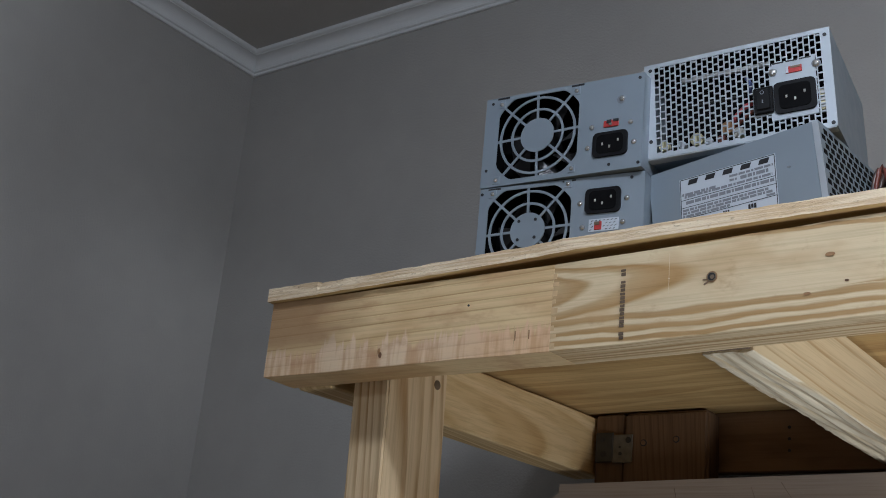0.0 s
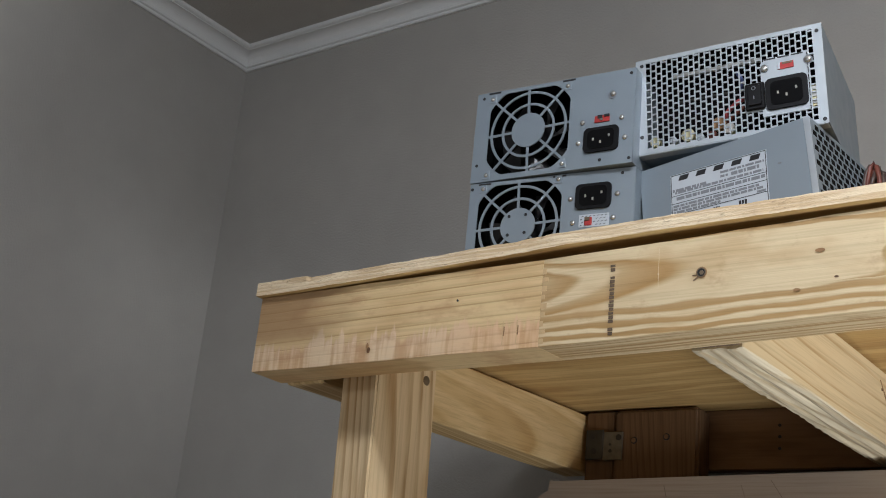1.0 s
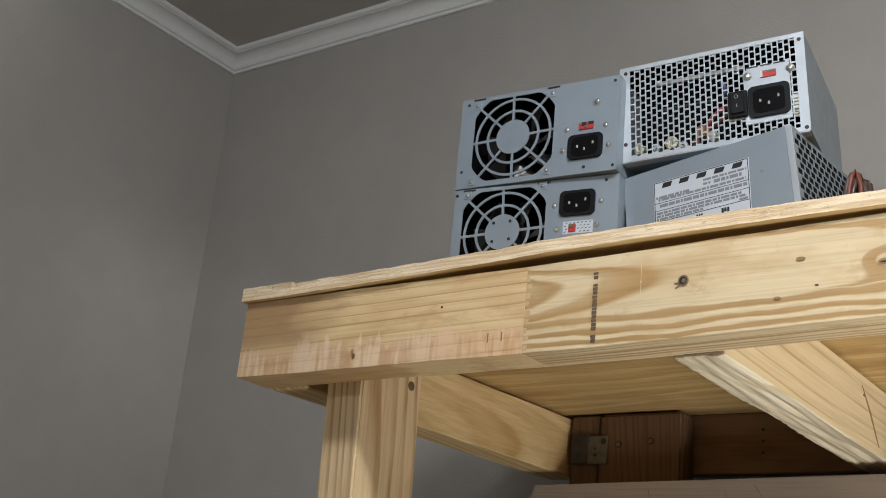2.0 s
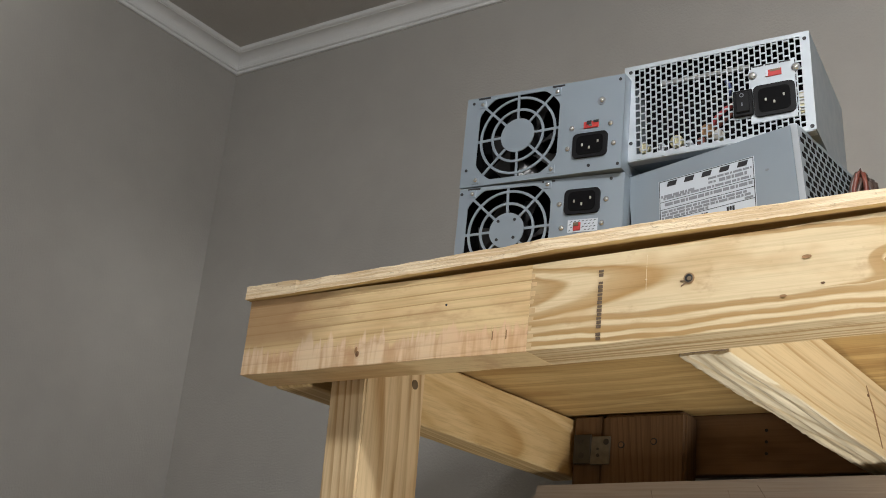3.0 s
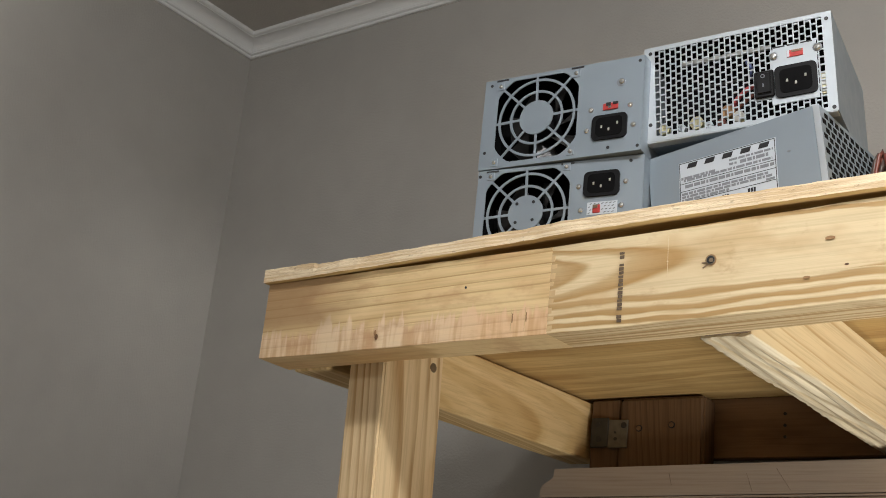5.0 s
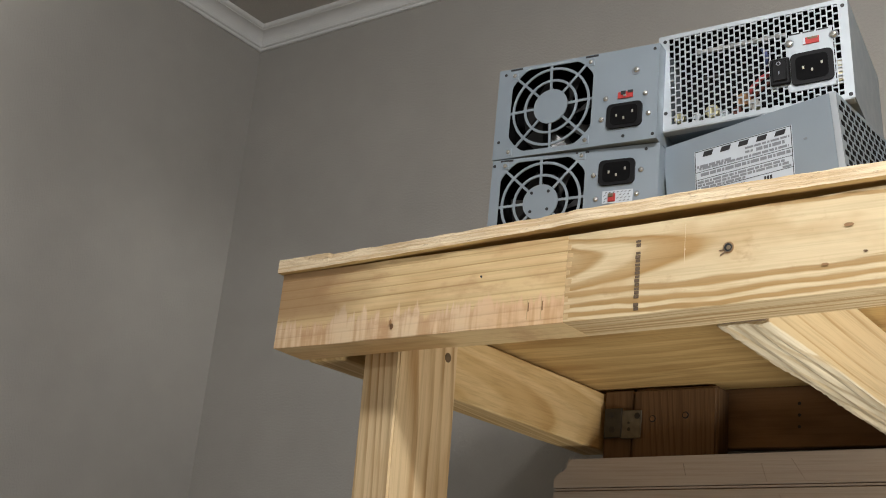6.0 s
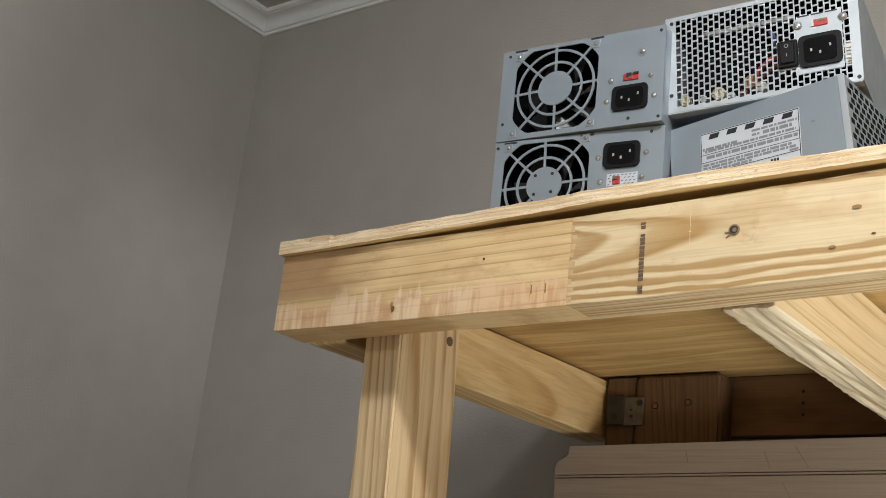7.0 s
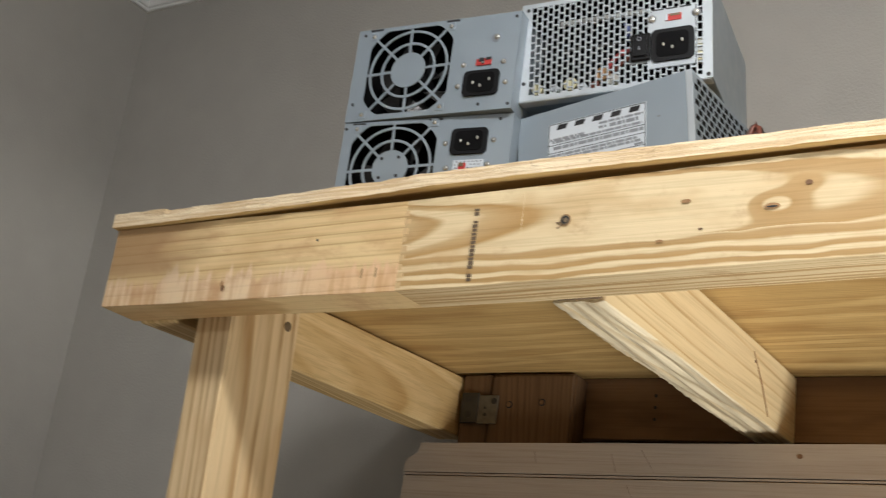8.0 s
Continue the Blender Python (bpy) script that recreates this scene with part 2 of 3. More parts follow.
RAIL_PINE = wood("pine_rail", "y", (0.0, 0.012, -0.075), (2.5, -1.5), 0.012, 0.008, (0.78, 0.58, 0.30), (0.50, 0.30, 0.10), (0.60, 0.40, 0.19), 0.4, 0.75, shape="broad")
WANE_PINE = wood("pine_torn_face", "y", (0.0, -0.10, 0.03), (2, 3), 0.008, 0.004, (0.90, 0.80, 0.60), (0.66, 0.50, 0.28), (0.80, 0.66, 0.44), 0.3, 0.8)
JOIST_PINE = wood("pine_joist", "y", (0.0, -0.34, 0.02), (2, 3), 0.010, 0.009, (0.84, 0.68, 0.42), (0.56, 0.36, 0.15), (0.66, 0.45, 0.21), 0.45, 0.75, shape="line")
# these two pines carry the shade under the bench in their dark browns
SHADED_PINE = wood("pine_shaded", "x", (0, 0.03, -0.10), (1, 1), 0.009, 0.007, (0.28, 0.165, 0.085), (0.14, 0.075, 0.036), (0.13, 0.07, 0.035), 0.7, 1.0)
SHADED_POST = wood("pine_shaded_post", "z", (0, 0.10, 0.12), (1, 2), 0.0045, 0.010, (0.185, 0.108, 0.055), (0.125, 0.068, 0.034), (0.075, 0.045, 0.026), 0.85, 0.8)
PLY = wood("plywood_face", "x", (0.3, 0.25, -0.035), (0.6, 3.0), 0.030, 0.050, (0.70, 0.49, 0.21), (0.44, 0.25, 0.075), (0.44, 0.26, 0.09), 0.8, 0.7, shape="broad")
PLY_EDGE, _nt, _bsdf = material("plywood_edge")
_plies = tex(_nt, coords(_nt, (14, 14, 420)), 1.0, 2.0)
_flecks = tex(_nt, coords(_nt, (170, 170, 520)), 1.0, 3.0, 0.65)
_col = mix(_nt, ramp(_nt, _plies, [(0.38, (0, 0, 0)), (0.62, (1, 1, 1))]), (0.62, 0.45, 0.26), (0.80, 0.66, 0.45))
_col = mix(_nt, ramp(_nt, _flecks, [(0.60, (0, 0, 0)), (0.72, (0.55, 0.55, 0.55))]), _col, (0.24, 0.15, 0.08))
link(_nt, _col, _bsdf.inputs["Base Color"])
_bsdf.inputs["Roughness"].default_value = 0.85
bump(_nt, _bsdf, _flecks, 0.8, 0.0012)
PANEL_WOOD = wood("pale_panel_wood", "x", (0, 0.2, 0.1), (0.5, 0.5), 0.02, 0.01, (0.46, 0.385, 0.32), (0.41, 0.335, 0.275), (0.37, 0.29, 0.235), 0.3, 0.4, 0.5)
STEEL = plain("galvanised_steel", (0.265, 0.310, 0.350), 0.5, 0.3, 0.06, 60, 0.0, 0.5)
STEEL_LIGHT = plain("plated_steel", (0.47, 0.51, 0.545), 0.42, 0.4, 0.05, 60)
BLADE = plain("grey_fan_plastic", (0.045, 0.043, 0.042), 0.35, 0.0, 0.2, 60, 0.0, 0.5)
# near-black that stands in for shade inside the cases and sockets
SHADE_BLACK = plain("interior_shade", (0.004, 0.004, 0.0045), 0.8, 0.0, 0.3, 40, 0.0, 0.1)
BLACK = plain("black_plastic", (0.007, 0.007, 0.008), 0.5, 0.0, 0.2, 60, 0.0, 0.2)
SCREW = plain("screw_steel", (0.66, 0.66, 0.63), 0.22, 0.85, 0.1, 80)
DARKSCREW = plain("tarnished_screw", (0.26, 0.20, 0.13), 0.5, 0.6, 0.3, 200)
RED = plain("red_switch", (0.46, 0.045, 0.04), 0.4)
PAPER = plain("label_paper", (0.52, 0.565, 0.615), 0.4, 0, 0.04, 60)
INK = plain("black_ink", (0.02, 0.02, 0.022), 0.5)
GREYINK = plain("grey_ink", (0.22, 0.235, 0.26), 0.5)
STAMP = plain("stamp_ink", (0.17, 0.115, 0.07), 0.7, 0, 0.3, 300)
KNOT = plain("pine_knot", (0.20, 0.10, 0.045), 0.6, 0, 0.45, 220)
SOFTKNOT = plain("pale_knot", (0.36, 0.20, 0.085), 0.6, 0, 0.3, 220)
JOINT = plain("glued_joint", (0.66, 0.46, 0.24), 0.7, 0, 0.2, 200)
PALE = plain("bare_sapwood", (0.74, 0.60, 0.38), 0.7, 0, 0.1, 200)
BOARDGREEN = plain("circuit_board", (0.32, 0.30, 0.10), 0.5, 0, 0.3, 120)
CREAM = plain("cream_plastic", (0.72, 0.66, 0.40), 0.45)
ORANGE = plain("orange_wire", (0.14, 0.034, 0.018), 0.5)
BROWNW = plain("dark_wire", (0.06, 0.035, 0.025), 0.45)
REDWIRE = plain("red_wire", (0.42, 0.06, 0.06), 0.45)
BLUEWIRE = plain("blue_wire", (0.10, 0.13, 0.30), 0.45)
ALU = plain("bare_aluminium", (0.6, 0.6, 0.58), 0.35, 0.8)
PIN = plain("bright_pin", (0.62, 0.60, 0.54), 0.35, 0.6)
BRACKET = plain("weathered_bracket", (0.065, 0.062, 0.056), 0.5, 0.5, 0.35, 120)
RUSTED = plain("worn_zinc", (0.17, 0.155, 0.125), 0.55, 0.4, 0.45, 160)
SCRATCH = plain("bruised_panel", (0.33, 0.26, 0.21), 0.7, 0, 0.3, 150)
SPLINTER_GAP = plain("splinter_and_gap_shade", (0.26, 0.17, 0.10), 0.8, 0, 0.35, 150, 0.002)

# ---- building blocks ----
def thing(name, label, category, place=None, group="", kind=""):
    e = new(name)
    if place is not None:
        e.matrix_world = place
    return tagged(e, label, category, group, kind)


def mesh_of(bm, name, mat, smooth=False):
    me = bpy.data.meshes.new(name)
    bmesh.ops.recalc_face_normals(bm, faces=bm.faces)
    bm.to_mesh(me)
    bm.free()
    me.materials.append(mat)
    if smooth:
        for p in me.polygons:
            p.use_smooth = True
    return me


def part(name, bm, mat, parent, label="", smooth=False):
    ob = new(name, mesh_of(bm, name, mat, smooth))
    ob.parent = parent
    return tagged(ob, label)


def solid(name, bm, mat, label, category, kind="structure"):
    return tagged(new(name, mesh_of(bm, name, mat)), label, category, kind=kind)


def box(x0, x1, y0, y1, z0, z1, bevel=0.0, bm=None, seg=1):
    own = bm is None
    bm = bm or bmesh.new()
    vs = [bm.verts.new((x, y, z)) for x in (x0, x1) for y in (y0, y1) for z in (z0, z1)]
    for f in ((0, 1, 3, 2), (4, 6, 7, 5), (0, 4, 5, 1), (2, 3, 7, 6), (0, 2, 6, 4), (1, 5, 7, 3)):
        bm.faces.new([vs[i] for i in f])
    if bevel and own:
        bmesh.ops.bevel(bm, geom=list(bm.edges), offset=bevel, segments=seg, affect="EDGES")
    return bm


def cut(bm, axis, places):
    """Loop cuts across an axis."""
    for p in places:
        co, no = [0, 0, 0], [0, 0, 0]
        co[axis], no[axis] = p, 1
        bmesh.ops.bisect_plane(bm, geom=list(bm.verts) + list(bm.edges) + list(bm.faces), plane_co=co, plane_no=no)


def rough_up(bm, amount, scale=40.0, only=None):
    for v in bm.verts:
        if only is None or only(v.co):
            v.co += Vector(noise.noise_vector(v.co * scale)) * amount


def disc(x, z, y, rad, thick, sides=20, bm=None, squash=1.0):
    """A short cylinder that faces -y."""
    bm = bm or bmesh.new()
    ring = [[bm.verts.new((x + rad * math.cos(a * math.tau / sides), yy, z + squash * rad * math.sin(a * math.tau / sides))) for a in range(sides)] for yy in (y, y - thick)]
    for i in range(sides):
        bm.faces.new((ring[0][i], ring[0][i - 1], ring[1][i - 1], ring[1][i]))
    bm.faces.new(ring[1])
    bm.faces.new(ring[0])
    return bm


def extrude_loop(points, y0, y1, bm=None):
    """A prism: a closed outline in x and z, from y0 to y1."""
    bm = bm or bmesh.new()
    a = [bm.verts.new((x, y0, z)) for x, z in points]
    b = [bm.verts.new((x, y1, z)) for x, z in points]
    for i in range(len(points)):
        bm.faces.new((a[i - 1], a[i], b[i], b[i - 1]))
    bm.faces.new(a)
    bm.faces.new(b)
    return bm


def tube(points, rad, bm=None, sides=8):
    bm = bm or bmesh.new()
    pts = [Vector(p) for p in points]
    rings = []
    for i, p in enumerate(pts):
        d = (pts[min(i + 1, len(pts) - 1)] - pts[max(i - 1, 0)]).normalized()
        u = d.orthogonal().normalized()
        w = d.cross(u)
        rings.append([bm.verts.new(p + rad * (u * math.cos(k * math.tau / sides) + w * math.sin(k * math.tau / sides))) for k in range(sides)])
    for a, b in zip(rings, rings[1:]):
        for k in range(sides):
            bm.faces.new((a[k - 1], a[k], b[k], b[k - 1]))
    return bm


# ---- the room ----
T = 0.12
solid("floor", box(WX0 - T, WX1 + T, WY0 - T, WY1 + T, FLOOR - T, FLOOR), FLOORING, "pale plain floor of the room", "floor")
solid("ceiling", box(WX0 - T, WX1 + T, WY0 - T, WY1 + T, CEIL, CEIL + T), CEILING, "flat painted off-white ceiling", "ceiling")
solid("wall_north", box(WX0 - T, WX1 + T, WY1, WY1 + T, FLOOR, CEIL), WALL, "greige painted plaster wall behind the bench", "wall")
solid("wall_west", box(WX0 - T, WX0, WY0, WY1, FLOOR, CEIL), WALL, "greige painted plaster wall beside the bench", "wall")
solid("wall_east", box(WX1, WX1 + T, WY0, WY1, FLOOR, CEIL), WALL, "greige painted plain plaster wall", "wall")
solid("wall_south", box(WX0 - T, WX1 + T, WY0 - T, WY0, FLOOR, CEIL), WALL, "greige painted plain plaster wall", "wall")


def crown():
    h = CEIL - 0.634
    prof = [(0.0, 0.0), (0.0030, 0.0), (0.0040, 0.0008), (0.0046, 0.0022), (0.0044, 0.0040), (0.0028, 0.0046), (0.0028, 0.0058), (0.0052, 0.0066), (0.0062, 0.0080), (0.0058, 0.0094), (0.0046, 0.0100)]
    for i in range(9):
        a = i / 8 * math.pi / 2
        prof.append((0.0052 + 0.0175 * (1 - math.cos(a)), 0.0112 + 0.0142 * math.sin(a)))
    prof += [(0.0236, 0.0254), (0.0236, 0.0266), (0.0262, 0.0272), (0.0280, 0.0284), (0.0290, 0.0302), (0.0286, h), (0.0, h)]
    bm = bmesh.new()
    loops = []
    for d, z in prof:
        d += 0.0002
        loops.append([bm.verts.new((x, y, 0.634 + z - 0.0002)) for x, y in ((WX0 + d, WY0 + d), (WX1 - d, WY0 + d), (WX1 - d, WY1 - d), (WX0 + d, WY1 - d))])
    for a, b in zip(loops, loops[1:] + loops[:1]):
        for i in range(4):
            bm.faces.new((a[i - 1], a[i], b[i], b[i - 1]))
    return bm


solid("trim", crown(), TRIM, "white painted crown moulding round the ceiling", "crown moulding")


# ---- the bench ----
BX1 = 1.22
bench = thing("workbench", "tall homemade workbench of bare pine boards with a plywood top", "workbench", pose(0, 0, 0))


def board(x0, x1, y0, y1, z0, z1, bevel=0.0015, cuts=(), jitter=0.0006, axis=0):
    bm = box(x0, x1, y0, y1, z0, z1, bevel)
    cut(bm, axis, cuts)
    rough_up(bm, jitter, 30)
    return bm


def smooth01(a):
    a = min(1.0, max(0.0, a))
    return a * a * (3 - 2 * a)


AH = -0.0665
JX = 0.2848
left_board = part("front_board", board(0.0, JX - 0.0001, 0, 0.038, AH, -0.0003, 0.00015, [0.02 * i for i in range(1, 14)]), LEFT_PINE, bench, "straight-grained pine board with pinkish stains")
def crowned(bm):
    """The second length of the front board climbs slightly."""
    for v in bm.verts:
        v.co.z += 0.0055 * smooth01((v.co.x - JX) / 0.36)
    return bm


right_board = part("front_board", crowned(board(JX + 0.0001, BX1, 0, 0.038, AH, -0.0003, 0.00015, [JX + 0.03 * i for i in range(1, 31)])), RIGHT_PINE, bench, "flat-sawn yellow pine board with wide dark grain")
part("back_board", board(0.10, BX1, 0.475, 0.489, -0.064, -0.0003, 0.001), SHADED_PINE, bench, "dark pine board, shade put into its colour")


def skewed(x0, x1, y0, y1, z0, z1, shift, **kw):
    bm = board(x0, x1, y0, y1, z0, z1, axis=1, cuts=[y0 + (y1 - y0) * i / 14 for i in range(1, 14)], **kw)
    for v in bm.verts:
        v.co.x += shift * (v.co.y - y0) / (y1 - y0)
    return bm


part("side_rail", skewed(0.005, 0.043, 0.0385, 0.474, -0.068, -0.0042, 0.026), RAIL_PINE, bench, "pale pine rail")
part("side_rail", board(BX1 - 0.04, BX1 - 0.002, 0.0385, 0.474, -0.066, -0.0003), RAIL_PINE, bench)


def joist():
    bm = box(0.3835, 0.4205, 0.0455, 0.4745, -0.0665, -0.0018, 0.001)
    cut(bm, 1, [0.0455 + 0.006 * i for i in range(1, 71)])
    cut(bm, 0, [0.3865 + 0.0026 * i for i in range(13)])
    cut(bm, 2, [-0.05, -0.035])
    for v in bm.verts:
        low = max(0.0, (-v.co.z - 0.05) / 0.0165)
        n1 = noise.noise(Vector((v.co.y * 9, 1.3, v.co.x * 190)))
        n2 = noise.noise(Vector((v.co.y * 150, 5.1, v.co.x * 60)))
        edge = max(0.0, 1 - (v.co.x - 0.3835) / 0.010)
        v.co.z += low * (0.0026 * n1 + 0.0003 * n2 + edge * (0.0016 + 0.0007 * n2))
        v.co.x += low * edge * (-0.0016 + 0.0010 * n1 + 0.0009 * n2)
    return bm


beam = part("joist", joist(), JOIST_PINE, bench, "pale rough-sawn pine joist with a splintered edge")
beam.data.materials.append(WANE_PINE)
part("split", extrude_loop([(0.347, -0.012), (0.3485, -0.012), (0.372, -0.032), (0.3935, -0.0585), (0.3915, -0.0590), (0.368, -0.033)], -0.0003, 0.0002), SOFTKNOT, beam, "brown split in the face of the joist").matrix_basis = pose(0.4205, 0, 0, 0, 0, 90)
part("knot", disc(0.352, -0.0200, -0.0001, 0.0022, 0.0003, 12, squash=0.6), KNOT, beam).matrix_basis = pose(0.4205, 0, 0, 0, 0, 90)
for p in beam.data.polygons:
    if p.normal.z < -0.55:
        p.material_index = 1
# dark block fills the gap behind the front board as its shade
part("joist_gap_shade", box(0.386, 0.419, 0.0385, 0.0450, -0.064, -0.002, 0.001), SPLINTER_GAP, bench, "dark block standing for the shaded gap before the joist")


def leg(x0, x1, y0, y1, z1, soft=0.0018, lean=0.0):
    bm = box(x0, x1, y0, y1, FLOOR, z1, soft, seg=3)
    cut(bm, 2, [-0.05 * i for i in range(1, 12)])
    rough_up(bm, 0.0006, 20)
    for v in bm.verts:
        v.co.x += lean * (-0.05 - v.co.z)
    return bm


part("leg", leg(0.068, 0.1065, 0.0390, 0.1195, -0.0005, lean=0.028), LEG_PINE, bench, "pine leg with brown grain streaks")
part("leg", leg(0.1065, 0.205, 0.4445, 0.4745, -0.0025, 0.0032), SHADED_POST, bench, "broad pine back leg with rounded top, shade in its colour")
part("cleat", board(0.0710, 0.1060, 0.4468, 0.4745, -0.085, -0.003), SHADED_POST, bench, "dark pine cleat")
part("leg", leg(BX1 - 0.08, BX1 - 0.0405, 0.0390, 0.1155, -0.0005), LEG_PINE, bench)
part("leg", leg(BX1 - 0.17, BX1 - 0.0405, 0.4460, 0.4745, -0.0005), SHADED_POST, bench)


def sag(x, y):
    """How far the warped sheet stands off the frame."""
    return 0.0078 * smooth01(x / 0.42) * (1 - smooth01((y + 0.01) / 0.42))


PT = 0.0106
NX, NY = 260, 24


def top_sheet():
    xs = [-0.003 + (BX1 + 0.006) * i / NX for i in range(NX + 1)]
    ys = [-0.0052 + 0.4952 * (j / NY) ** 1.5 for j in range(NY + 1)]
    verts, faces = [], []
    for k in (0, 1):
        for j, y in enumerate(ys):
            for i, x in enumerate(xs):
                rag = 0.0
                if j == 0:
                    rag = 0.0018 * noise.noise(Vector((x * 18, 3.0, 0))) + 0.0010 * noise.noise(Vector((x * 90, 7.0, k * 2.0)))
                    if k == 1 and x > 0.055:
                        rag += 0.0016
                z = sag(x, y) + k * PT
                if k == 1 and j <= 1:
                    z += 0.0007 * noise.noise(Vector((x * 60, 9.0, 0))) + (0.0012 if x < 0.055 and j == 0 else 0.0)
                verts.append((x, y + rag, z))
    w, n = NX + 1, (NX + 1) * (NY + 1)
    for j in range(NY):
        for i in range(NX):
            a = j * w + i
            faces += [(a, a + w, a + w + 1, a + 1), (n + a, n + a + 1, n + a + w + 1, n + a + w)]
    rim = list(range(w)) + [j * w + NX for j in range(1, NY + 1)] + [NY * w + i for i in range(NX - 1, -1, -1)] + [j * w for j in range(NY - 1, 0, -1)]
    for a, b in zip(rim, rim[1:] + rim[:1]):
        faces.append((a, b, n + b, n + a))
    me = bpy.data.meshes.new("tabletop")
    me.from_pydata(verts, [], faces)
    me.materials.append(PLY)
    me.materials.append(PLY_EDGE)
    for p in me.polygons[len(me.polygons) - len(rim):]:
        p.material_index = 1
    return me


sheet = new("tabletop", top_sheet())
sheet.parent = bench
tagged(sheet, "thin plywood top with a ragged sawn front edge")


def front_disc(name, x, z, rad, mat, thick=0.0006, squash=1.0, label="", sides=18, y=-0.0002):
    bm = disc(x, z, y, rad, thick, sides, squash=squash)
    return part(name, bm, mat, bench, label)


front_disc("screw_hole", 0.4095, -0.0253, 0.0040, SOFTKNOT, 0.0003, label="crushed wood round the screw")
front_disc("screw", 0.4095, -0.0253, 0.0034, DARKSCREW, 0.0006, label="tarnished countersunk screw")
front_disc("screw_rim", 0.4095, -0.0253, 0.0027, INK, 0.0008)
front_disc("screw_socket", 0.4100, -0.0256, 0.0017, DARKSCREW, 0.0010, sides=6)
for dx, dz in ((-0.0055, -0.0045), (-0.0062, -0.0008)):
    part("splinter", extrude_loop([(0.4078, -0.0262 + dz * 0.2), (0.4083, -0.0270 + dz * 0.2), (0.4095 + dx, -0.0262 + dz), (0.4091 + dx, -0.0256 + dz)], -0.0006, 0.0001), SPLINTER_GAP, bench)
front_disc("nail_hole", 0.2101, -0.0244, 0.0009, INK, 0.0005)
front_disc("knot", 0.4898, -0.0197, 0.0032, SOFTKNOT, 0.0003, 0.40)
front_disc("knot", 0.5427, -0.0275, 0.0048, SOFTKNOT, 0.0002, 0.42, "brown pine knot with a split")
front_disc("knot_split", 0.5427, -0.0278, 0.0034, INK, 0.0004, 0.16)
front_disc("knot", 0.4745, -0.0445, 0.0024, SOFTKNOT, 0.0003, 0.4)
front_disc("knot", 0.500, -0.0385, 0.0014, KNOT, 0.0003, 0.5)
front_disc("knot", 0.5635, -0.0145, 0.0022, KNOT, 0.0003, 0.7)
front_disc("paint_fleck", 0.3779, -0.0227, 0.0006, PALE, 0.0003)
part("score_line", box(0.3777, 0.3780, -0.0002, -0.0001, -0.034, -0.004), PALE, bench, "pale scored line")
for x in (0.2535, 0.2655):
    part("score_line", box(x, x + 0.0004, -0.0003, -0.0001, -0.063, -0.045), JOINT, bench)
    part("scuff_mark", box(x + 0.0006, x + 0.0016, -0.0002, -0.0001, -0.056, -0.049), SOFTKNOT, bench)
front_disc("smudge", 0.1271, -0.0570, 0.0016, KNOT, 0.0003, 1.5)
front_disc("smudge", 0.1255, -0.0535, 0.0012, SOFTKNOT, 0.0003, 2.0)
part("leg_screw", disc(0, 0, 0, 0.0042, 0.001, 18), DARKSCREW, bench, "tarnished screw head").matrix_basis = pose(0.1064, 0.1044, -0.0545, 0, 0, 90)

# dot-matrix stamp across the board, worn away to short bars
for i in range(18):
    if i in (2, 15):
        continue
    z = -0.0125 - i * 0.0029
    h = 0.0017 + 0.0004 * ((i * 5) % 3)
    bm = box(0.3406 + 0.0003 * (i % 2), 0.3444, -0.0003, -0.0001, z - h / 2, z + h / 2)
    part("stamp_mark", bm, STAMP, bench)


def finger_joint():
    bm = bmesh.new()
    for i in range(9):
        z = -0.008 - i * 0.0066
        w = 0.0030 + 0.0010 * ((i * 5) % 3)
        box(JX - 0.0001, JX + w, -0.00012, 0.0002, z - 0.0042 + 0.001 * (i % 2), z, bm=bm)
    return bm


part("finger_joint", finger_joint(), JOINT, bench, "brown glued finger joint")

# the metal angle and screws on the back leg
brk = part("corner_bracket", board(0.0735, 0.0950, 0.4420, 0.4443, -0.0560, -0.0235, 0.0008), BRACKET, bench, "weathered steel angle bracket")
part("flange", board(0.0950, 0.1180, 0.4428, 0.4444, -0.0570, -0.0262, 0.0005), RUSTED, brk, "paler worn flange of the bracket")
for x, z, r in ((0.1135, -0.0325, 0.0034), (0.0840, -0.0470, 0.0036), (0.0820, -0.0310, 0.0030), (0.1040, -0.0470, 0.0020), (0.1035, -0.0400, 0.0014)):
    part("bracket_hole", disc(x, z, 0.4419 if x < 0.095 else 0.4427, r, 0.0006, 14), INK, brk)
for x, z in ((0.131, -0.0360), (0.169, -0.0335)):
    bolt = part("bolt", disc(x, z, 0.4446, 0.0038, 0.0006, 16), INK, bench)
    part("bolt_head", disc(x, z, 0.4441, 0.0026, 0.0010, 16), SHADED_PINE, bolt)
for z in (-0.019, -0.031, -0.043):
    part("nail_hole", disc(0.2805, z, 0.4748, 0.0017, 0.0008, 12), INK, bench)

# ---- panel that stands on the floor under the bench ----
panel = thing("standing_panel", "pale wooden panel with a double bead groove standing on the floor", "panel", pose(0.0345, 0.410, FLOOR))
PZ = -0.0853 - FLOOR


def rising(bm):
    """The top of the panel runs up slightly to one end."""
    for v in bm.verts:
        if v.co.z > 1.0:
            v.co.z += 0.0160 * v.co.x
    return bm


def panel_top():
    out = [(0.0145, PZ), (0.0160, PZ - 0.0005), (0.0150, PZ - 0.009), (0.0140, PZ - 0.0105), (0.0025, PZ - 0.0165), (0.0, PZ - 0.021), (0.0, PZ - 0.0300)]
    return rising(extrude_loop(out + [(1.12, PZ - 0.0300), (1.12, PZ)], 0.0, 0.026))


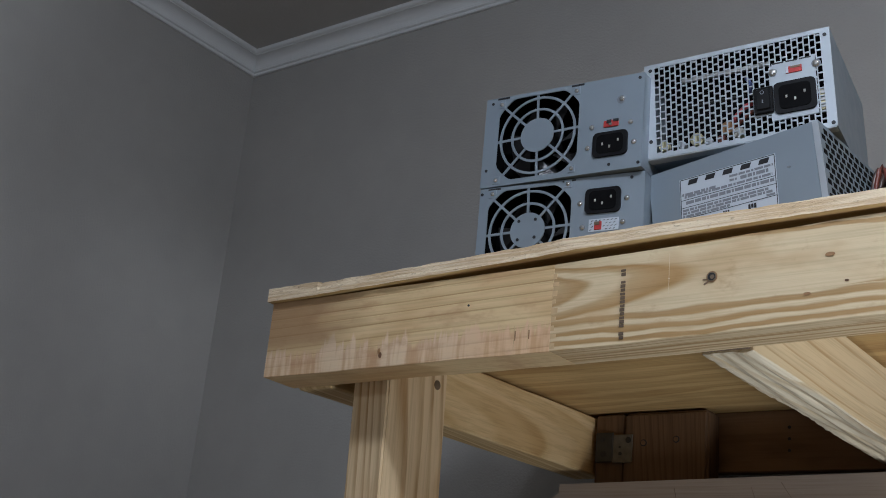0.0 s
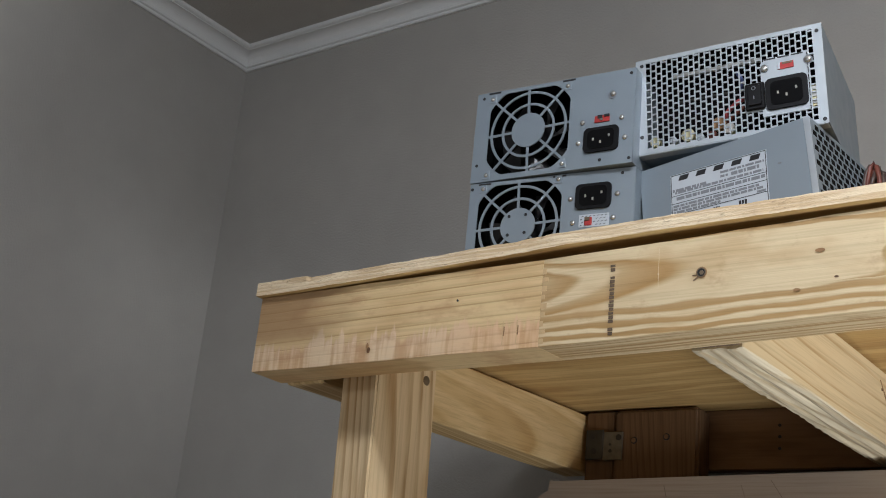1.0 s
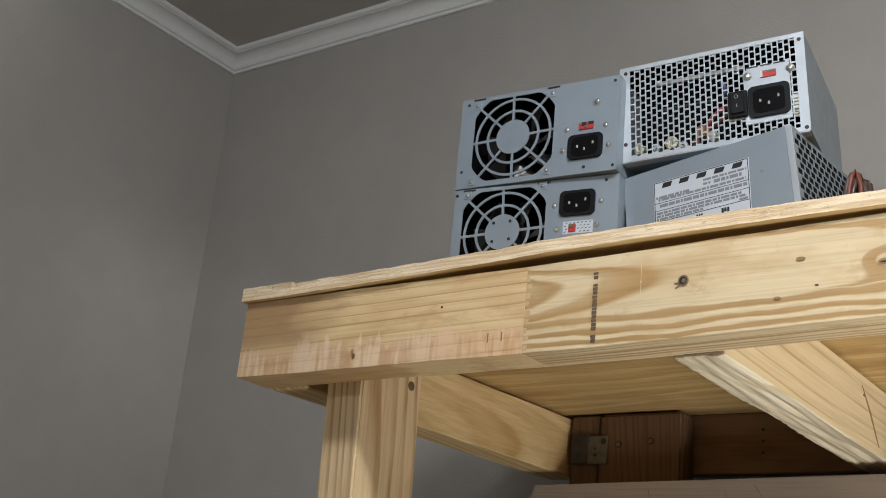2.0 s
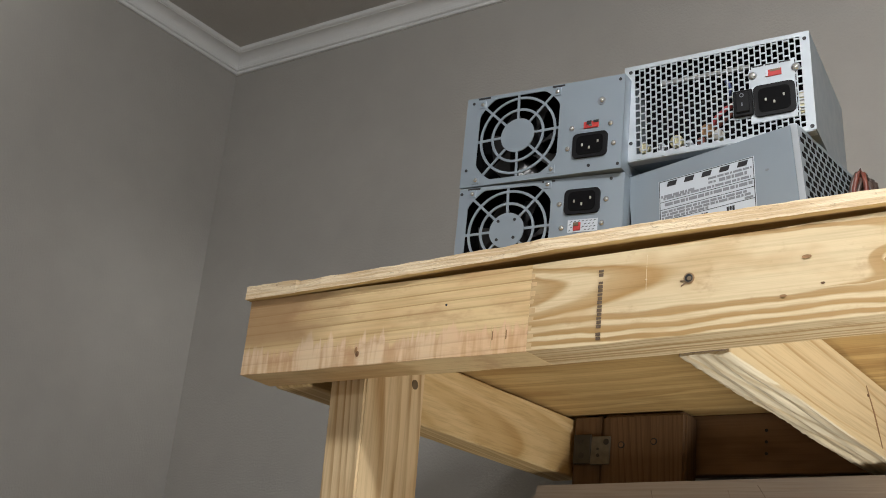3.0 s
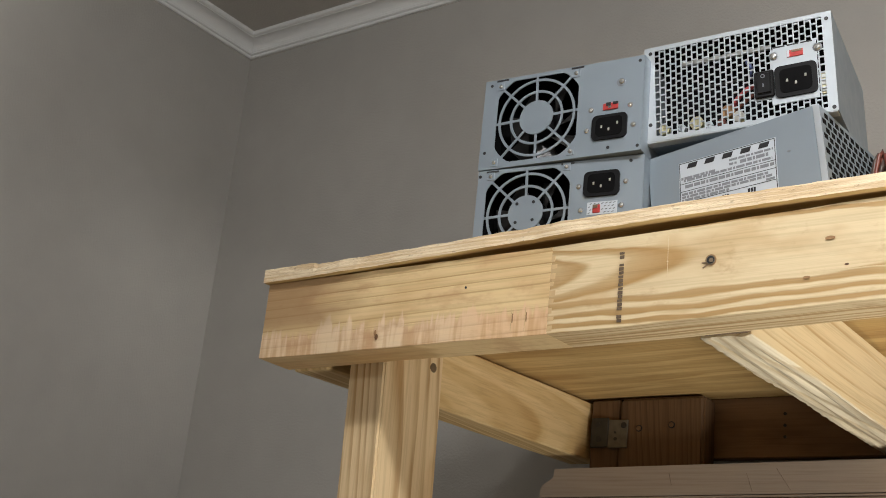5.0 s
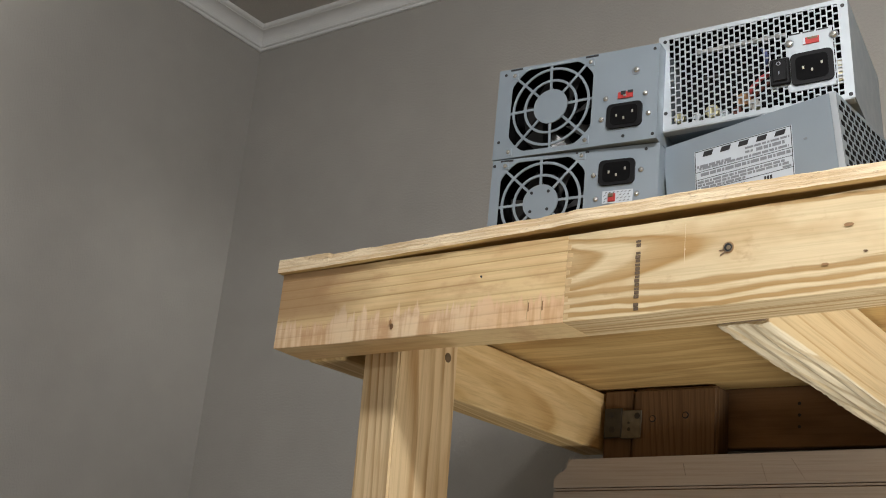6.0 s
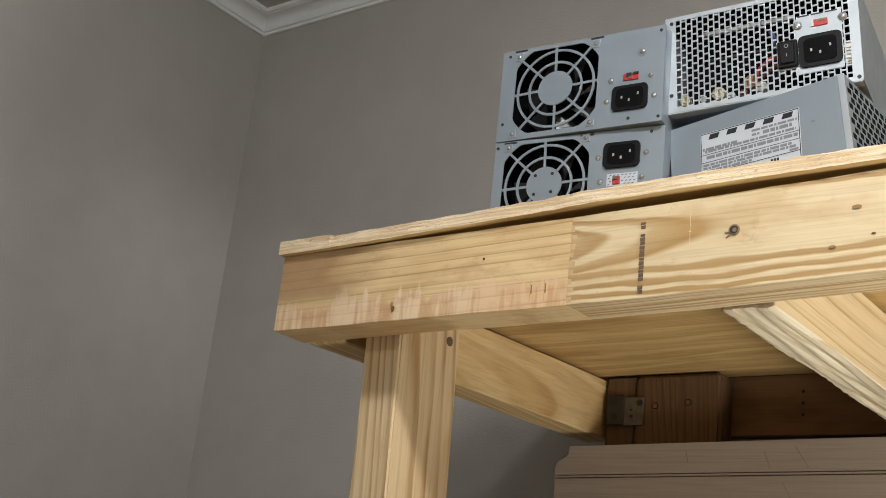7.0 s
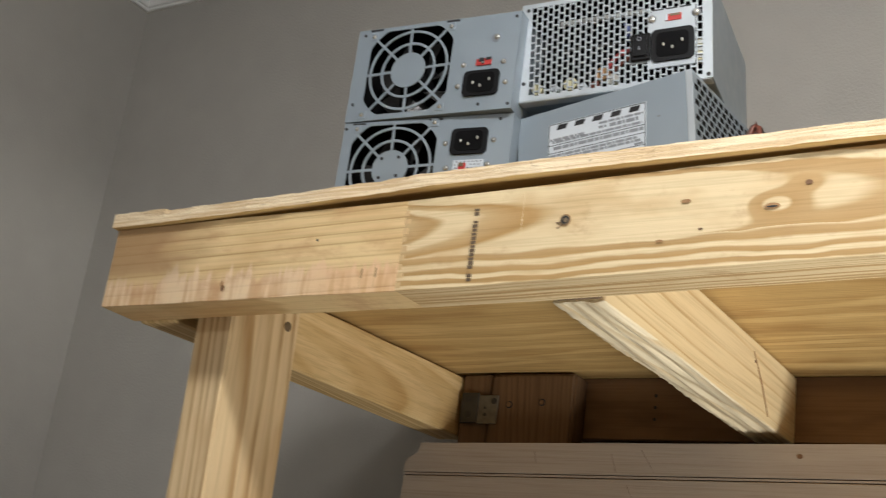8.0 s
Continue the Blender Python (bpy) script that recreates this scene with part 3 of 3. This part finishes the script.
part("top_rail", panel_top(), PANEL_WOOD, panel)
part("bead", rising(box(0.0006, 1.12, 0.0010, 0.0255, PZ - 0.0331, PZ - 0.0308, 0.0004)), PANEL_WOOD, panel)
part("groove", rising(box(0.0015, 1.12, 0.0035, 0.025, PZ - 0.0360, PZ - 0.0250)), SPLINTER_GAP, panel)
part("field", rising(box(0.0, 1.12, 0.0, 0.026, 0.0, PZ - 0.0339, 0.0006)), PANEL_WOOD, panel)
part("knot", disc(0.4105, PZ - 0.0045, -0.0001, 0.0026, 0.0004, 12, squash=0.8), KNOT, panel)
for x, z, dx, dz in ((0.262, -0.006, 0.014, -0.021), (0.250, -0.040, 0.012, -0.022), (0.232, -0.010, 0.006, -0.018), (0.150, -0.008, 0.003, -0.012)):
    c = PZ + 0.016 * x
    part("scratch", extrude_loop([(x, c + z), (x + 0.0008, c + z), (x + dx + 0.0006, c + z + dz), (x + dx, c + z + dz)], -0.0002, 0.0), SCRATCH, panel)

# ---- computer power supplies ----
W, H, D = 0.150, 0.086, 0.140


def shell(e, w, h, d, mat):
    """Five sides of a sheet-steel case, open to the front."""
    t = 0.0012
    part("side_panel", box(0, t, 0.0009, d, 0, h), mat, e)
    part("side_panel", box(w - t, w, 0.0009, d, 0, h), mat, e)
    part("top_panel", box(t, w - t, 0.0009, d, h - t, h), mat, e)
    part("bottom_panel", box(t, w - t, 0.0009, d, 0, t), mat, e)
    part("back_panel", box(t, w - t, d - t, d, t, h - t), mat, e)
    # near-black sheets on the inner walls paint the case's inner shade
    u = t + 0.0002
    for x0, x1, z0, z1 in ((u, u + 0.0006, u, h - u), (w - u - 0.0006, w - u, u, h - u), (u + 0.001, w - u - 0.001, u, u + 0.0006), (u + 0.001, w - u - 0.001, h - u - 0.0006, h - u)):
        part("shade_sheet", box(x0, x1, 0.0015, d - 0.002, z0, z1), SHADE_BLACK, e)


# middle of the fan opening in the upper and the lower case
FAN_AT = ((0.0526, 0.0437), (0.0475, 0.0437))


def grille_edge(a):
    """The outline of the fan opening: a circle cut off by a square."""
    c, s = abs(math.cos(a)), abs(math.sin(a))
    return min(0.0455, 0.0388 / max(c, s, 1e-6))


def face_with_fan(lower):
    FX, FZ = FAN_AT[lower]
    bm = bmesh.new()
    angles = [math.tau * i / 96 for i in range(96)] + [math.atan2(z - FZ, x - FX) % math.tau for x in (0, W) for z in (0, H)]
    angles = sorted(set(round(a, 6) for a in angles))
    loops = []
    for y in (0.0, 0.001):
        inner, outer = [], []
        for a in angles:
            c, s = math.cos(a), math.sin(a)
            r = grille_edge(a)
            inner.append(bm.verts.new((FX + r * c, y, FZ + r * s)))
            k = min((((W - FX) if c > 0 else FX) / abs(c)) if abs(c) > 1e-6 else 9, (((H - FZ) if s > 0 else FZ) / abs(s)) if abs(s) > 1e-6 else 9)
            outer.append(bm.verts.new((FX + k * c, y, FZ + k * s)))
        loops.append((inner, outer))
    (a, b), (c, d) = loops
    for i in range(len(angles)):
        bm.faces.new((a[i - 1], a[i], b[i], b[i - 1]))
        bm.faces.new((c[i], c[i - 1], d[i - 1], d[i]))
        bm.faces.new((a[i], a[i - 1], c[i - 1], c[i]))
        bm.faces.new((b[i - 1], b[i], d[i], d[i - 1]))
    return bm


def ring_bar(rad, w, bm, at, clip=True, y0=0.0, y1=0.001):
    FX, FZ = at
    n = 72
    for i in range(n):
        a0, a1 = math.tau * i / n, math.tau * (i + 1) / n
        if clip and (rad > grille_edge(a0) or rad > grille_edge(a1)):
            continue
        pts = [(FX + (rad + o) * math.cos(a), FZ + (rad + o) * math.sin(a)) for a, o in ((a0, -w / 2), (a1, -w / 2), (a1, w / 2), (a0, w / 2))]
        extrude_loop(pts, y0, y1, bm)


def grille(lower, shift=0.04):
    FX, FZ = FAN_AT[lower]
    bm = bmesh.new()
    extrude_loop([(FX + 0.0159 * math.cos(math.tau * i / 40), FZ + 0.0159 * math.sin(math.tau * i / 40)) for i in range(40)], 0.0, 0.001, bm)
    for r in (0.0243, 0.0355):
        ring_bar(r, 0.0022, bm, (FX, FZ))
    for k in range(8):
        a = math.tau * k / 8 + shift
        r1 = grille_edge(a)
        c, s = math.cos(a), math.sin(a)
        w = 0.0011
        pts = [(FX + r * c - o * s, FZ + r * s + o * c) for r, o in ((0.016, -w), (r1 + 0.0006, -w), (r1 + 0.0006, w), (0.016, w))]
        extrude_loop(pts, 0.0001, 0.0009, bm)
    return bm


def fan(e, lower):
    FX, FZ = FAN_AT[lower]
    f = part("fan", disc(FX, FZ, 0.030, 0.0155, 0.016, 28), BLACK, e, "black cooling fan")
    for k in range(7):
        bm = bmesh.new()
        a = math.tau * k / 7
        vs = []
        for r, da, y in ((0.015, -0.15, 0.016), (0.038, 0.12, 0.017), (0.038, 0.62, 0.028), (0.015, 0.45, 0.028)):
            vs.append((FX + r * math.cos(a + da), y, FZ + r * math.sin(a + da)))
        lo = [bm.verts.new(v) for v in vs]
        hi = [bm.verts.new((v[0], v[1] + 0.0015, v[2])) for v in vs]
        bm.faces.new(lo)
        bm.faces.new(hi)
        for i in range(4):
            bm.faces.new((lo[i - 1], lo[i], hi[i], hi[i - 1]))
        part("blade", bm, BLADE, f)
    # black plate for the shade behind the fan
    part("fan_shade", box(0.003, 0.0955, 0.032, 0.036, 0.003, 0.083), SHADE_BLACK, e)


def dome(x, z, y, rad, sides=14):
    """A rounded screw head that faces -y."""
    bm = bmesh.new()
    rings = [[bm.verts.new((x + r * rad * math.cos(math.tau * i / sides), y - h * rad, z + r * rad * math.sin(math.tau * i / sides))) for i in range(sides)] for r, h in ((1.0, 0.0), (0.95, 0.28), (0.7, 0.48), (0.35, 0.58))]
    for p, q in zip(rings, rings[1:]):
        for i in range(sides):
            bm.faces.new((p[i - 1], p[i], q[i], q[i - 1]))
    bm.faces.new(rings[-1])
    return bm


def screw_head(e, x, z, rad=0.0024, mat=None, y=0.0):
    part("washer", disc(x, z, y + 0.0001, rad * 1.25, 0.0003, 16), GREYINK, e)
    return part("screw", dome(x, z, y - 0.0002, rad), mat or SCREW, e, smooth=True)


def inlet(e, cx, cz, w=0.031, h=0.025):
    """Three-pin mains socket with chamfered lower corners."""
    def outline(k, c):
        a, b = w / 2 * k, h / 2 * k
        pts = []
        for sx, sz, turn in ((1, 1, 0), (-1, 1, 90), (-1, -1, 180), (1, -1, 270)):
            for step in range(5):
                t = radians(turn + 22.5 * step)
                pts.append((cx + sx * (a - c) + c * math.cos(t), cz + sz * (b - c) + c * math.sin(t)))
        return pts
    s = part("mains_socket", extrude_loop(outline(1.0, 0.0042), -0.0017, 0.0004), BLACK, e, "black three-pin mains socket")
    # no hollow is cut: a raised near-black plate paints its shade
    part("recess_shade", extrude_loop(outline(0.76, 0.0040), -0.0021, -0.0016), SHADE_BLACK, s)
    for dx, dz in ((-0.0065, 0.0), (0.0, -0.003), (0.0075, 0.002)):
        part("pin", box(cx + dx - 0.0008, cx + dx + 0.0008, -0.0027, -0.0020, cz + dz - 0.0013, cz + dz + 0.0013, 0.0003), PIN, s)
    return s


def fan_supply(label, place, lower=False):
    e = thing("power_supply", label, "power supply", place, "stacked fan power supplies")
    shell(e, W, H, D, STEEL)
    part("front_panel", face_with_fan(lower), STEEL, e, "galvanised steel face")
    part("fan_grille", grille(lower), STEEL, e, "stamped steel ring grille")
    fan(e, lower)
    # black plate for the shade behind the plain half of the face
    part("shade_backing", box(0.0965, 0.1475, 0.004, 0.006, 0.002, 0.084), SHADE_BLACK, e)
    lugs = ((0.0123, 0.0803), (0.0824, 0.0819), (0.0115, 0.0065), (0.0824, 0.0075)) if lower else ((0.0158, 0.0786), (0.0883, 0.0793), (0.0153, 0.0057), (0.0873, 0.0068))
    for x, z in lugs:
        lug = part("fan_lug", box(x - 0.0034, x + 0.0034, -0.0005, 0.0002, z - 0.0036, min(z + 0.0036, H - 0.0004), 0.0002), STEEL, e)
        part("screw", dome(x, z, -0.0005, 0.0019), SCREW, lug, smooth=True)
    for x0 in (lugs[0][0] - 0.0045, lugs[1][0] - 0.0050):
        part("slot", box(x0, x0 + 0.0118, -0.0003, 0.0002, H - 0.0022, H - 0.0006), INK, e)
    for x, z in ((0.0021, 0.0808), (0.1387, 0.0815), (0.0030, 0.0150)) if lower else ((0.0066, 0.0808), (0.1459, 0.0815), (0.0050, 0.0160), (0.1213, 0.0057), (0.1470, 0.0040)):
        part("screw_hole", disc(x, z, 0.0, 0.0014, 0.0004, 12), INK, e)
    if not lower:
        inlet(e, 0.1218, 0.0242, 0.0312, 0.0222)
        for x, z in ((0.1041, 0.0419), (0.1391, 0.0417), (0.1012, 0.0233), (0.1426, 0.0232)):
            screw_head(e, x, z, 0.0021)
        hole = part("screw_hole", disc(0.1299, 0.0640, 0.0, 0.0038, 0.0004, 20), GREYINK, e, "round punched hole with a bright rim")
        part("screw", dome(0.1306, 0.0645, -0.0004, 0.0024), SCREW, hole, smooth=True)
        sw = part("voltage_switch", box(0.1150, 0.1286, -0.0010, 0.0, 0.0398, 0.0460, 0.0004), RED, e, "red voltage selector switch")
        part("slider", box(0.1180, 0.1222, -0.0016, -0.0009, 0.0432, 0.0462), INK, sw)
        part("slider", box(0.1240, 0.1286, -0.0016, -0.0009, 0.0442, 0.0463), INK, sw)
        part("slider", box(0.1200, 0.1228, -0.0016, -0.0009, 0.0412, 0.0430), SCREW, sw)
    else:
        inlet(e, 0.1146, 0.0634, 0.0312, 0.0222)
        for x, z in ((0.0943, 0.0626), (0.1351, 0.0635), (0.0974, 0.0412), (0.1323, 0.0429)):
            screw_head(e, x, z, 0.0021)
        st = part("label", box(0.1030, 0.1289, -0.0004, 0.0, 0.0365, 0.0475), PAPER, e, "white printed sticker over the switch")
        for i in range(4):
            for k in range(7):
                x = 0.1040 + 0.0034 * k + 0.0012 * (i % 2)
                z = 0.0375 + 0.0026 * i
                if 0.1065 < x < 0.1150 and i < 3:
                    continue
                part("print_bar", extrude_loop([(x, z), (x + 0.0016, z + 0.0006), (x + 0.0018, z + 0.0012), (x + 0.0002, z + 0.0007)], -0.0006, -0.0003), INK, st)
        sw = part("voltage_switch", box(0.1080, 0.1144, -0.0012, 0.0, 0.0378, 0.0450, 0.0004), RED, e, "red voltage selector switch")
        part("slider", box(0.1084, 0.1126, -0.0019, -0.0011, 0.0418, 0.0446), DARKSCREW, sw)
        for x, z in ((0.0393, 0.0524), (0.0545, 0.0529), (0.0390, 0.0357), (0.0544, 0.0368)):
            part("hub_hole", disc(x, z, 0.0, 0.0014, 0.0004, 12), INK, e)
    return e


BASE = 0.0170
SMALL = Matrix.Scale(0.98, 4)
fan_supply("grey steel computer power supply with fan grille on plywood", pose(0.1694, 0.0578, BASE, 0, 0, 8.0) @ SMALL, True)
fan_supply("grey steel computer power supply with a fan grille stacked on another", pose(0.1683, 0.0578, 0.1024, 0, 0, 5.4) @ SMALL)


def mesh_face(w, h, border, px, pz, web_x, web_z, skip, y0=0.0, y1=0.001):
    """A sheet punched with upright slots in staggered columns; skip tells where it stays plain."""
    bm = bmesh.new()
    n = int((w - 2 * border) / px)
    x0 = (w - n * px) / 2
    box(0, x0, y0, y1, 0, h, bm=bm)
    box(w - x0, w, y0, y1, 0, h, bm=bm)
    zb = border * 0.55
    for i in range(n):
        xa, xb = x0 + i * px, x0 + (i + 1) * px
        box(xa, xb, y0, y1, 0, zb, bm=bm)
        box(xa, xb, y0, y1, h - zb, h, bm=bm)
        box(xa, xa + web_x, y0, y1, zb, h - zb, bm=bm)
        z = zb + (pz / 2 if i % 2 else 0.0)
        while z < h - zb - web_z:
            box(xa + web_x, xb, y0, y1, z, z + web_z, bm=bm)
            z += pz
    for sx0, sx1, sz0, sz1 in skip:
        box(sx0, sx1, y0 - 0.0002, y1 + 0.0002, sz0, sz1, bm=bm)
    return bm


# mesh-fronted supply, lying tilted on the labelled one
mesh_psu = thing("power_supply", "bright steel computer power supply with slotted mesh face, tilted", "power supply", pose(0.3124, 0.0850, 0.1136, 0, -3.7, 8.0))
shell(mesh_psu, W, H, D, STEEL)
part("front_mesh", mesh_face(W, H, 0.0068, 0.00450, 0.00665, 0.00100, 0.00115, [(0.1015, 0.1372, 0.0135, 0.0600), (0.1040, 0.1372, 0.0595, 0.0636), (0.0880, 0.1020, 0.0195, 0.0445)]), STEEL_LIGHT, mesh_psu, "punched steel mesh face")
part("front_lip", box(0.0008, W - 0.0008, -0.0001, 0.0085, -0.0012, -0.0002, 0.0003), STEEL_LIGHT, mesh_psu, "folded lower lip of the face")
inlet(mesh_psu, 0.1206, 0.0316, 0.0322, 0.0270)
rocker = part("rocker_switch", box(0.0887, 0.1040, -0.0025, 0.0, 0.0205, 0.0438, 0.001), BLACK, mesh_psu, "black on-off rocker switch")
part("rocker", box(0.0908, 0.1018, -0.0036, -0.0024, 0.0235, 0.0415, 0.0008), BLACK, rocker)
part("rocker_mark", disc(0.0959, 0.0383, -0.0036, 0.0017, 0.0002, 16), GREYINK, rocker)
part("rocker_mark", disc(0.0959, 0.0383, -0.0037, 0.0011, 0.0003, 16), BLACK, rocker)
part("rocker_mark", box(0.0955, 0.0963, -0.0039, -0.0035, 0.0290, 0.0318), GREYINK, rocker)
sw = part("voltage_switch", box(0.1148, 0.1272, -0.0008, -0.0003, 0.0520, 0.0580, 0.0003), RED, mesh_psu, "red voltage selector switch")
part("slider", box(0.1150, 0.1168, -0.0012, -0.0007, 0.0523, 0.0577), PAPER, sw)
part("slider", box(0.1185, 0.1262, -0.0011, -0.0007, 0.0560, 0.0576), DARKSCREW, sw)
for x, z in ((0.1045, 0.0554), (0.1380, 0.0562)):
    screw_head(mesh_psu, x, z, 0.0030)
for x0, x1 in ((0.1045, 0.1135), (0.1150, 0.1240), (0.1255, 0.1345)):
    part("slot", box(x0, x1, -0.0004, 0.0, 0.0624, 0.0636), INK, mesh_psu)
for x, z in ((0.0052, 0.0804), (0.1462, 0.0797), (0.0040, 0.0153), (0.1470, 0.0030)):
    part("screw_hole", disc(x, z, 0.0, 0.0016, 0.0004, 12), INK, mesh_psu)
# its insides, seen through the slots
part("circuit_board", box(0.004, 0.146, 0.010, 0.130, 0.0060, 0.0075), BOARDGREEN, mesh_psu)
part("heat_sink", box(0.028, 0.100, 0.012, 0.014, 0.0700, 0.0735), ALU, mesh_psu)
part("heat_sink", box(0.030, 0.078, 0.018, 0.020, 0.0500, 0.0520), BRACKET, mesh_psu)
for x, z, r, mat in ((0.040, 0.0135, 0.0055, CREAM), (0.013, 0.0125, 0.0045, CREAM), (0.050, 0.0100, 0.0030, PAPER), (0.0600, 0.0100, 0.0035, ORANGE), (0.0280, 0.0110, 0.0030, PAPER)):
    part("capacitor", disc(x, z, 0.010, r, 0.004, 16), mat, mesh_psu)
part("coil", disc(0.0655, 0.0190, 0.012, 0.0055, 0.006, 16), SOFTKNOT, mesh_psu)
part("coil", disc(0.0735, 0.0130, 0.011, 0.0045, 0.005, 16), PIN, mesh_psu)
plug = part("connector", box(0.1383, 0.1445, 0.0020, 0.008, 0.0170, 0.0350), CREAM, mesh_psu, "cream plastic connector")
for i in range(3):
    part("contact", box(0.1392, 0.1436, 0.0012, 0.0021, 0.0185 + 0.0058 * i, 0.0215 + 0.0058 * i), ALU, plug)
part("red_wire", tube([(0.070, 0.006, 0.022), (0.0742, 0.005, 0.0279), (0.081, 0.004, 0.033), (0.0895, 0.004, 0.036)], 0.0021), REDWIRE, mesh_psu, smooth=True)
part("red_wire", tube([(0.068, 0.009, 0.018), (0.076, 0.007, 0.022), (0.083, 0.006, 0.027), (0.0905, 0.006, 0.030)], 0.0016), ORANGE, mesh_psu, smooth=True)
part("blue_wire", tube([(0.082, 0.008, 0.060), (0.086, 0.006, 0.052), (0.084, 0.006, 0.044), (0.091, 0.006, 0.040)], 0.0017), BLUEWIRE, mesh_psu, smooth=True)
part("black_wire", tube([(0.050, 0.014, 0.020), (0.075, 0.010, 0.026), (0.098, 0.009, 0.030)], 0.0014), BLACK, mesh_psu)
# black plate that makes the depth behind the slots read as shade
part("mesh_shade", box(0.004, 0.146, 0.036, 0.040, 0.004, 0.082), SHADE_BLACK, mesh_psu)

# labelled supply, propped up at one end on its own leads
LW, LD = 0.1440, 0.140
label_psu = thing("power_supply", "pale grey computer power supply with a printed side label", "power supply", pose(0.3205, 0.0920, 0.0172, 0, -6.7, -4.0))
shell(label_psu, LW - 0.0014, H, LD, STEEL)
part("label_side", box(0, LW, 0, 0.0009, 0, H, 0.0003), STEEL, label_psu)
part("folded_edge", box(LW - 0.0045, LW + 0.0004, -0.0006, 0.0001, 0, H - 0.0004, 0.0002), STEEL_LIGHT, label_psu, "bright folded edge of the case")


def side_mesh():
    """Brick-like slots that run along the end of the case."""
    bm = bmesh.new()
    rows, px, web = 13, 0.0098, 0.0013
    pz = (H - 0.006) / rows
    box(0, LD, 0, 0.001, 0, 0.003, bm=bm)
    box(0, LD, 0, 0.001, H - 0.003, H, bm=bm)
    for i in range(rows):
        z = 0.003 + pz * i
        box(0, LD, 0, 0.001, z, z + web, bm=bm)
        x = 0.004 if i % 2 else 0.004 + px / 2
        box(0, x, 0, 0.001, z + web, z + pz, bm=bm)
        while x < LD - 0.004:
            x += px
            box(x - 0.0022, min(x, LD), 0, 0.001, z + web, z + pz, bm=bm)
    return bm


sm = part("side_mesh", side_mesh(), STEEL, label_psu, "perforated steel end")
sm.matrix_basis = Matrix.Translation((LW, 0, 0)) @ Matrix.Rotation(radians(90), 4, "Z")
# black sheet for the shade behind the perforated end
part("shade_lining", box(LW - 0.0013, LW - 0.0003, 0.006, LD - 0.006, 0.003, H - 0.003), SHADE_BLACK, label_psu)
lab = part("label", box(0.0, 0.0812, -0.0003, 0.0, -0.0540, 0.0), PAPER, label_psu, "white printed rating label")
lab.matrix_basis = pose(0.0272, 0, 0.0733, 0, 2.4, 0)
for x0, x1, z0, z1 in ((0.0005, 0.0807, -0.0010, -0.0005), (0.0005, 0.0010, -0.0535, -0.0005), (0.0802, 0.0807, -0.0535, -0.0005), (0.0005, 0.0807, -0.0187, -0.0183), (0.0005, 0.0807, -0.0252, -0.0248), (0.0005, 0.0807, -0.0345, -0.0341)):
    part("label_rule", box(x0, x1, -0.0005, -0.0002, z0, z1), INK, lab)
# the maker's mark as five plain slanted blocks
for i in range(5):
    x = 0.0072 + 0.0150 * i
    bm = box(x, x + 0.0078, -0.0006, -0.0002, -0.0060, -0.0020)
    for v in bm.verts:
        v.co.x += (v.co.z + 0.006) * 0.4
    part("maker_mark", bm, INK, lab)
LINES = ((0.002, 0.031, -0.0150, 0.0021), (0.043, 0.079, -0.0095, 0.0017), (0.052, 0.075, -0.0135, 0.0027), (0.043, 0.050, -0.0130, 0.0018), (0.004, 0.078, -0.0170, 0.0019), (0.005, 0.079, -0.0225, 0.0026),
         (0.002, 0.074, -0.0283, 0.0019), (0.002, 0.077, -0.0309, 0.0019), (0.002, 0.042, -0.0335, 0.0019), (0.072, 0.079, -0.0335, 0.0017))
for i, (x0, x1, z, h) in enumerate(LINES):
    x, k = x0, 0
    while x < x1:
        w = 0.0018 + 0.0017 * ((k * 7 + i * 3) % 4)
        part("print_bar", box(x, min(x + w, x1), -0.0005, -0.0002, z, z + h), GREYINK, lab)
        x += w + 0.0009
        k += 1
for x, w in ((0.0135, 0.0050), (0.0360, 0.0058), (0.0570, 0.0070)):
    for k in range(3):
        part("approval_mark", box(x + w * k / 3, x + w * (k + 0.75) / 3, -0.0005, -0.0002, -0.0400 + 0.0006 * (k % 2), -0.0362), INK, lab)
part("smudge", disc(0.1176, 0.0552, -0.0001, 0.0016, 0.0003, 12, squash=0.5), GREYINK, label_psu)

# ---- bundle of leads behind the supplies ----
leads = thing("cable_bundle", "bundle of orange and dark power leads on the plywood top", "cables", pose(0, 0, 0))
for k in range(9):
    a = k * 0.7
    pts = []
    for i in range(17):
        s = i / 16 * math.tau + a * 0.4
        pts.append((0.4775 + 0.0060 * math.cos(s) + 0.003 * math.sin(a * 3), 0.150 + 0.004 * k + 0.006 * math.sin(s + a), 0.0605 + (0.0435 + 0.003 * math.cos(a * 5)) * math.sin(s)))
    part("lead", tube(pts, 0.0019), (ORANGE, BROWNW, BROWNW, ORANGE, BROWNW, ORANGE, ORANGE, BROWNW, ORANGE)[k], leads, smooth=True)
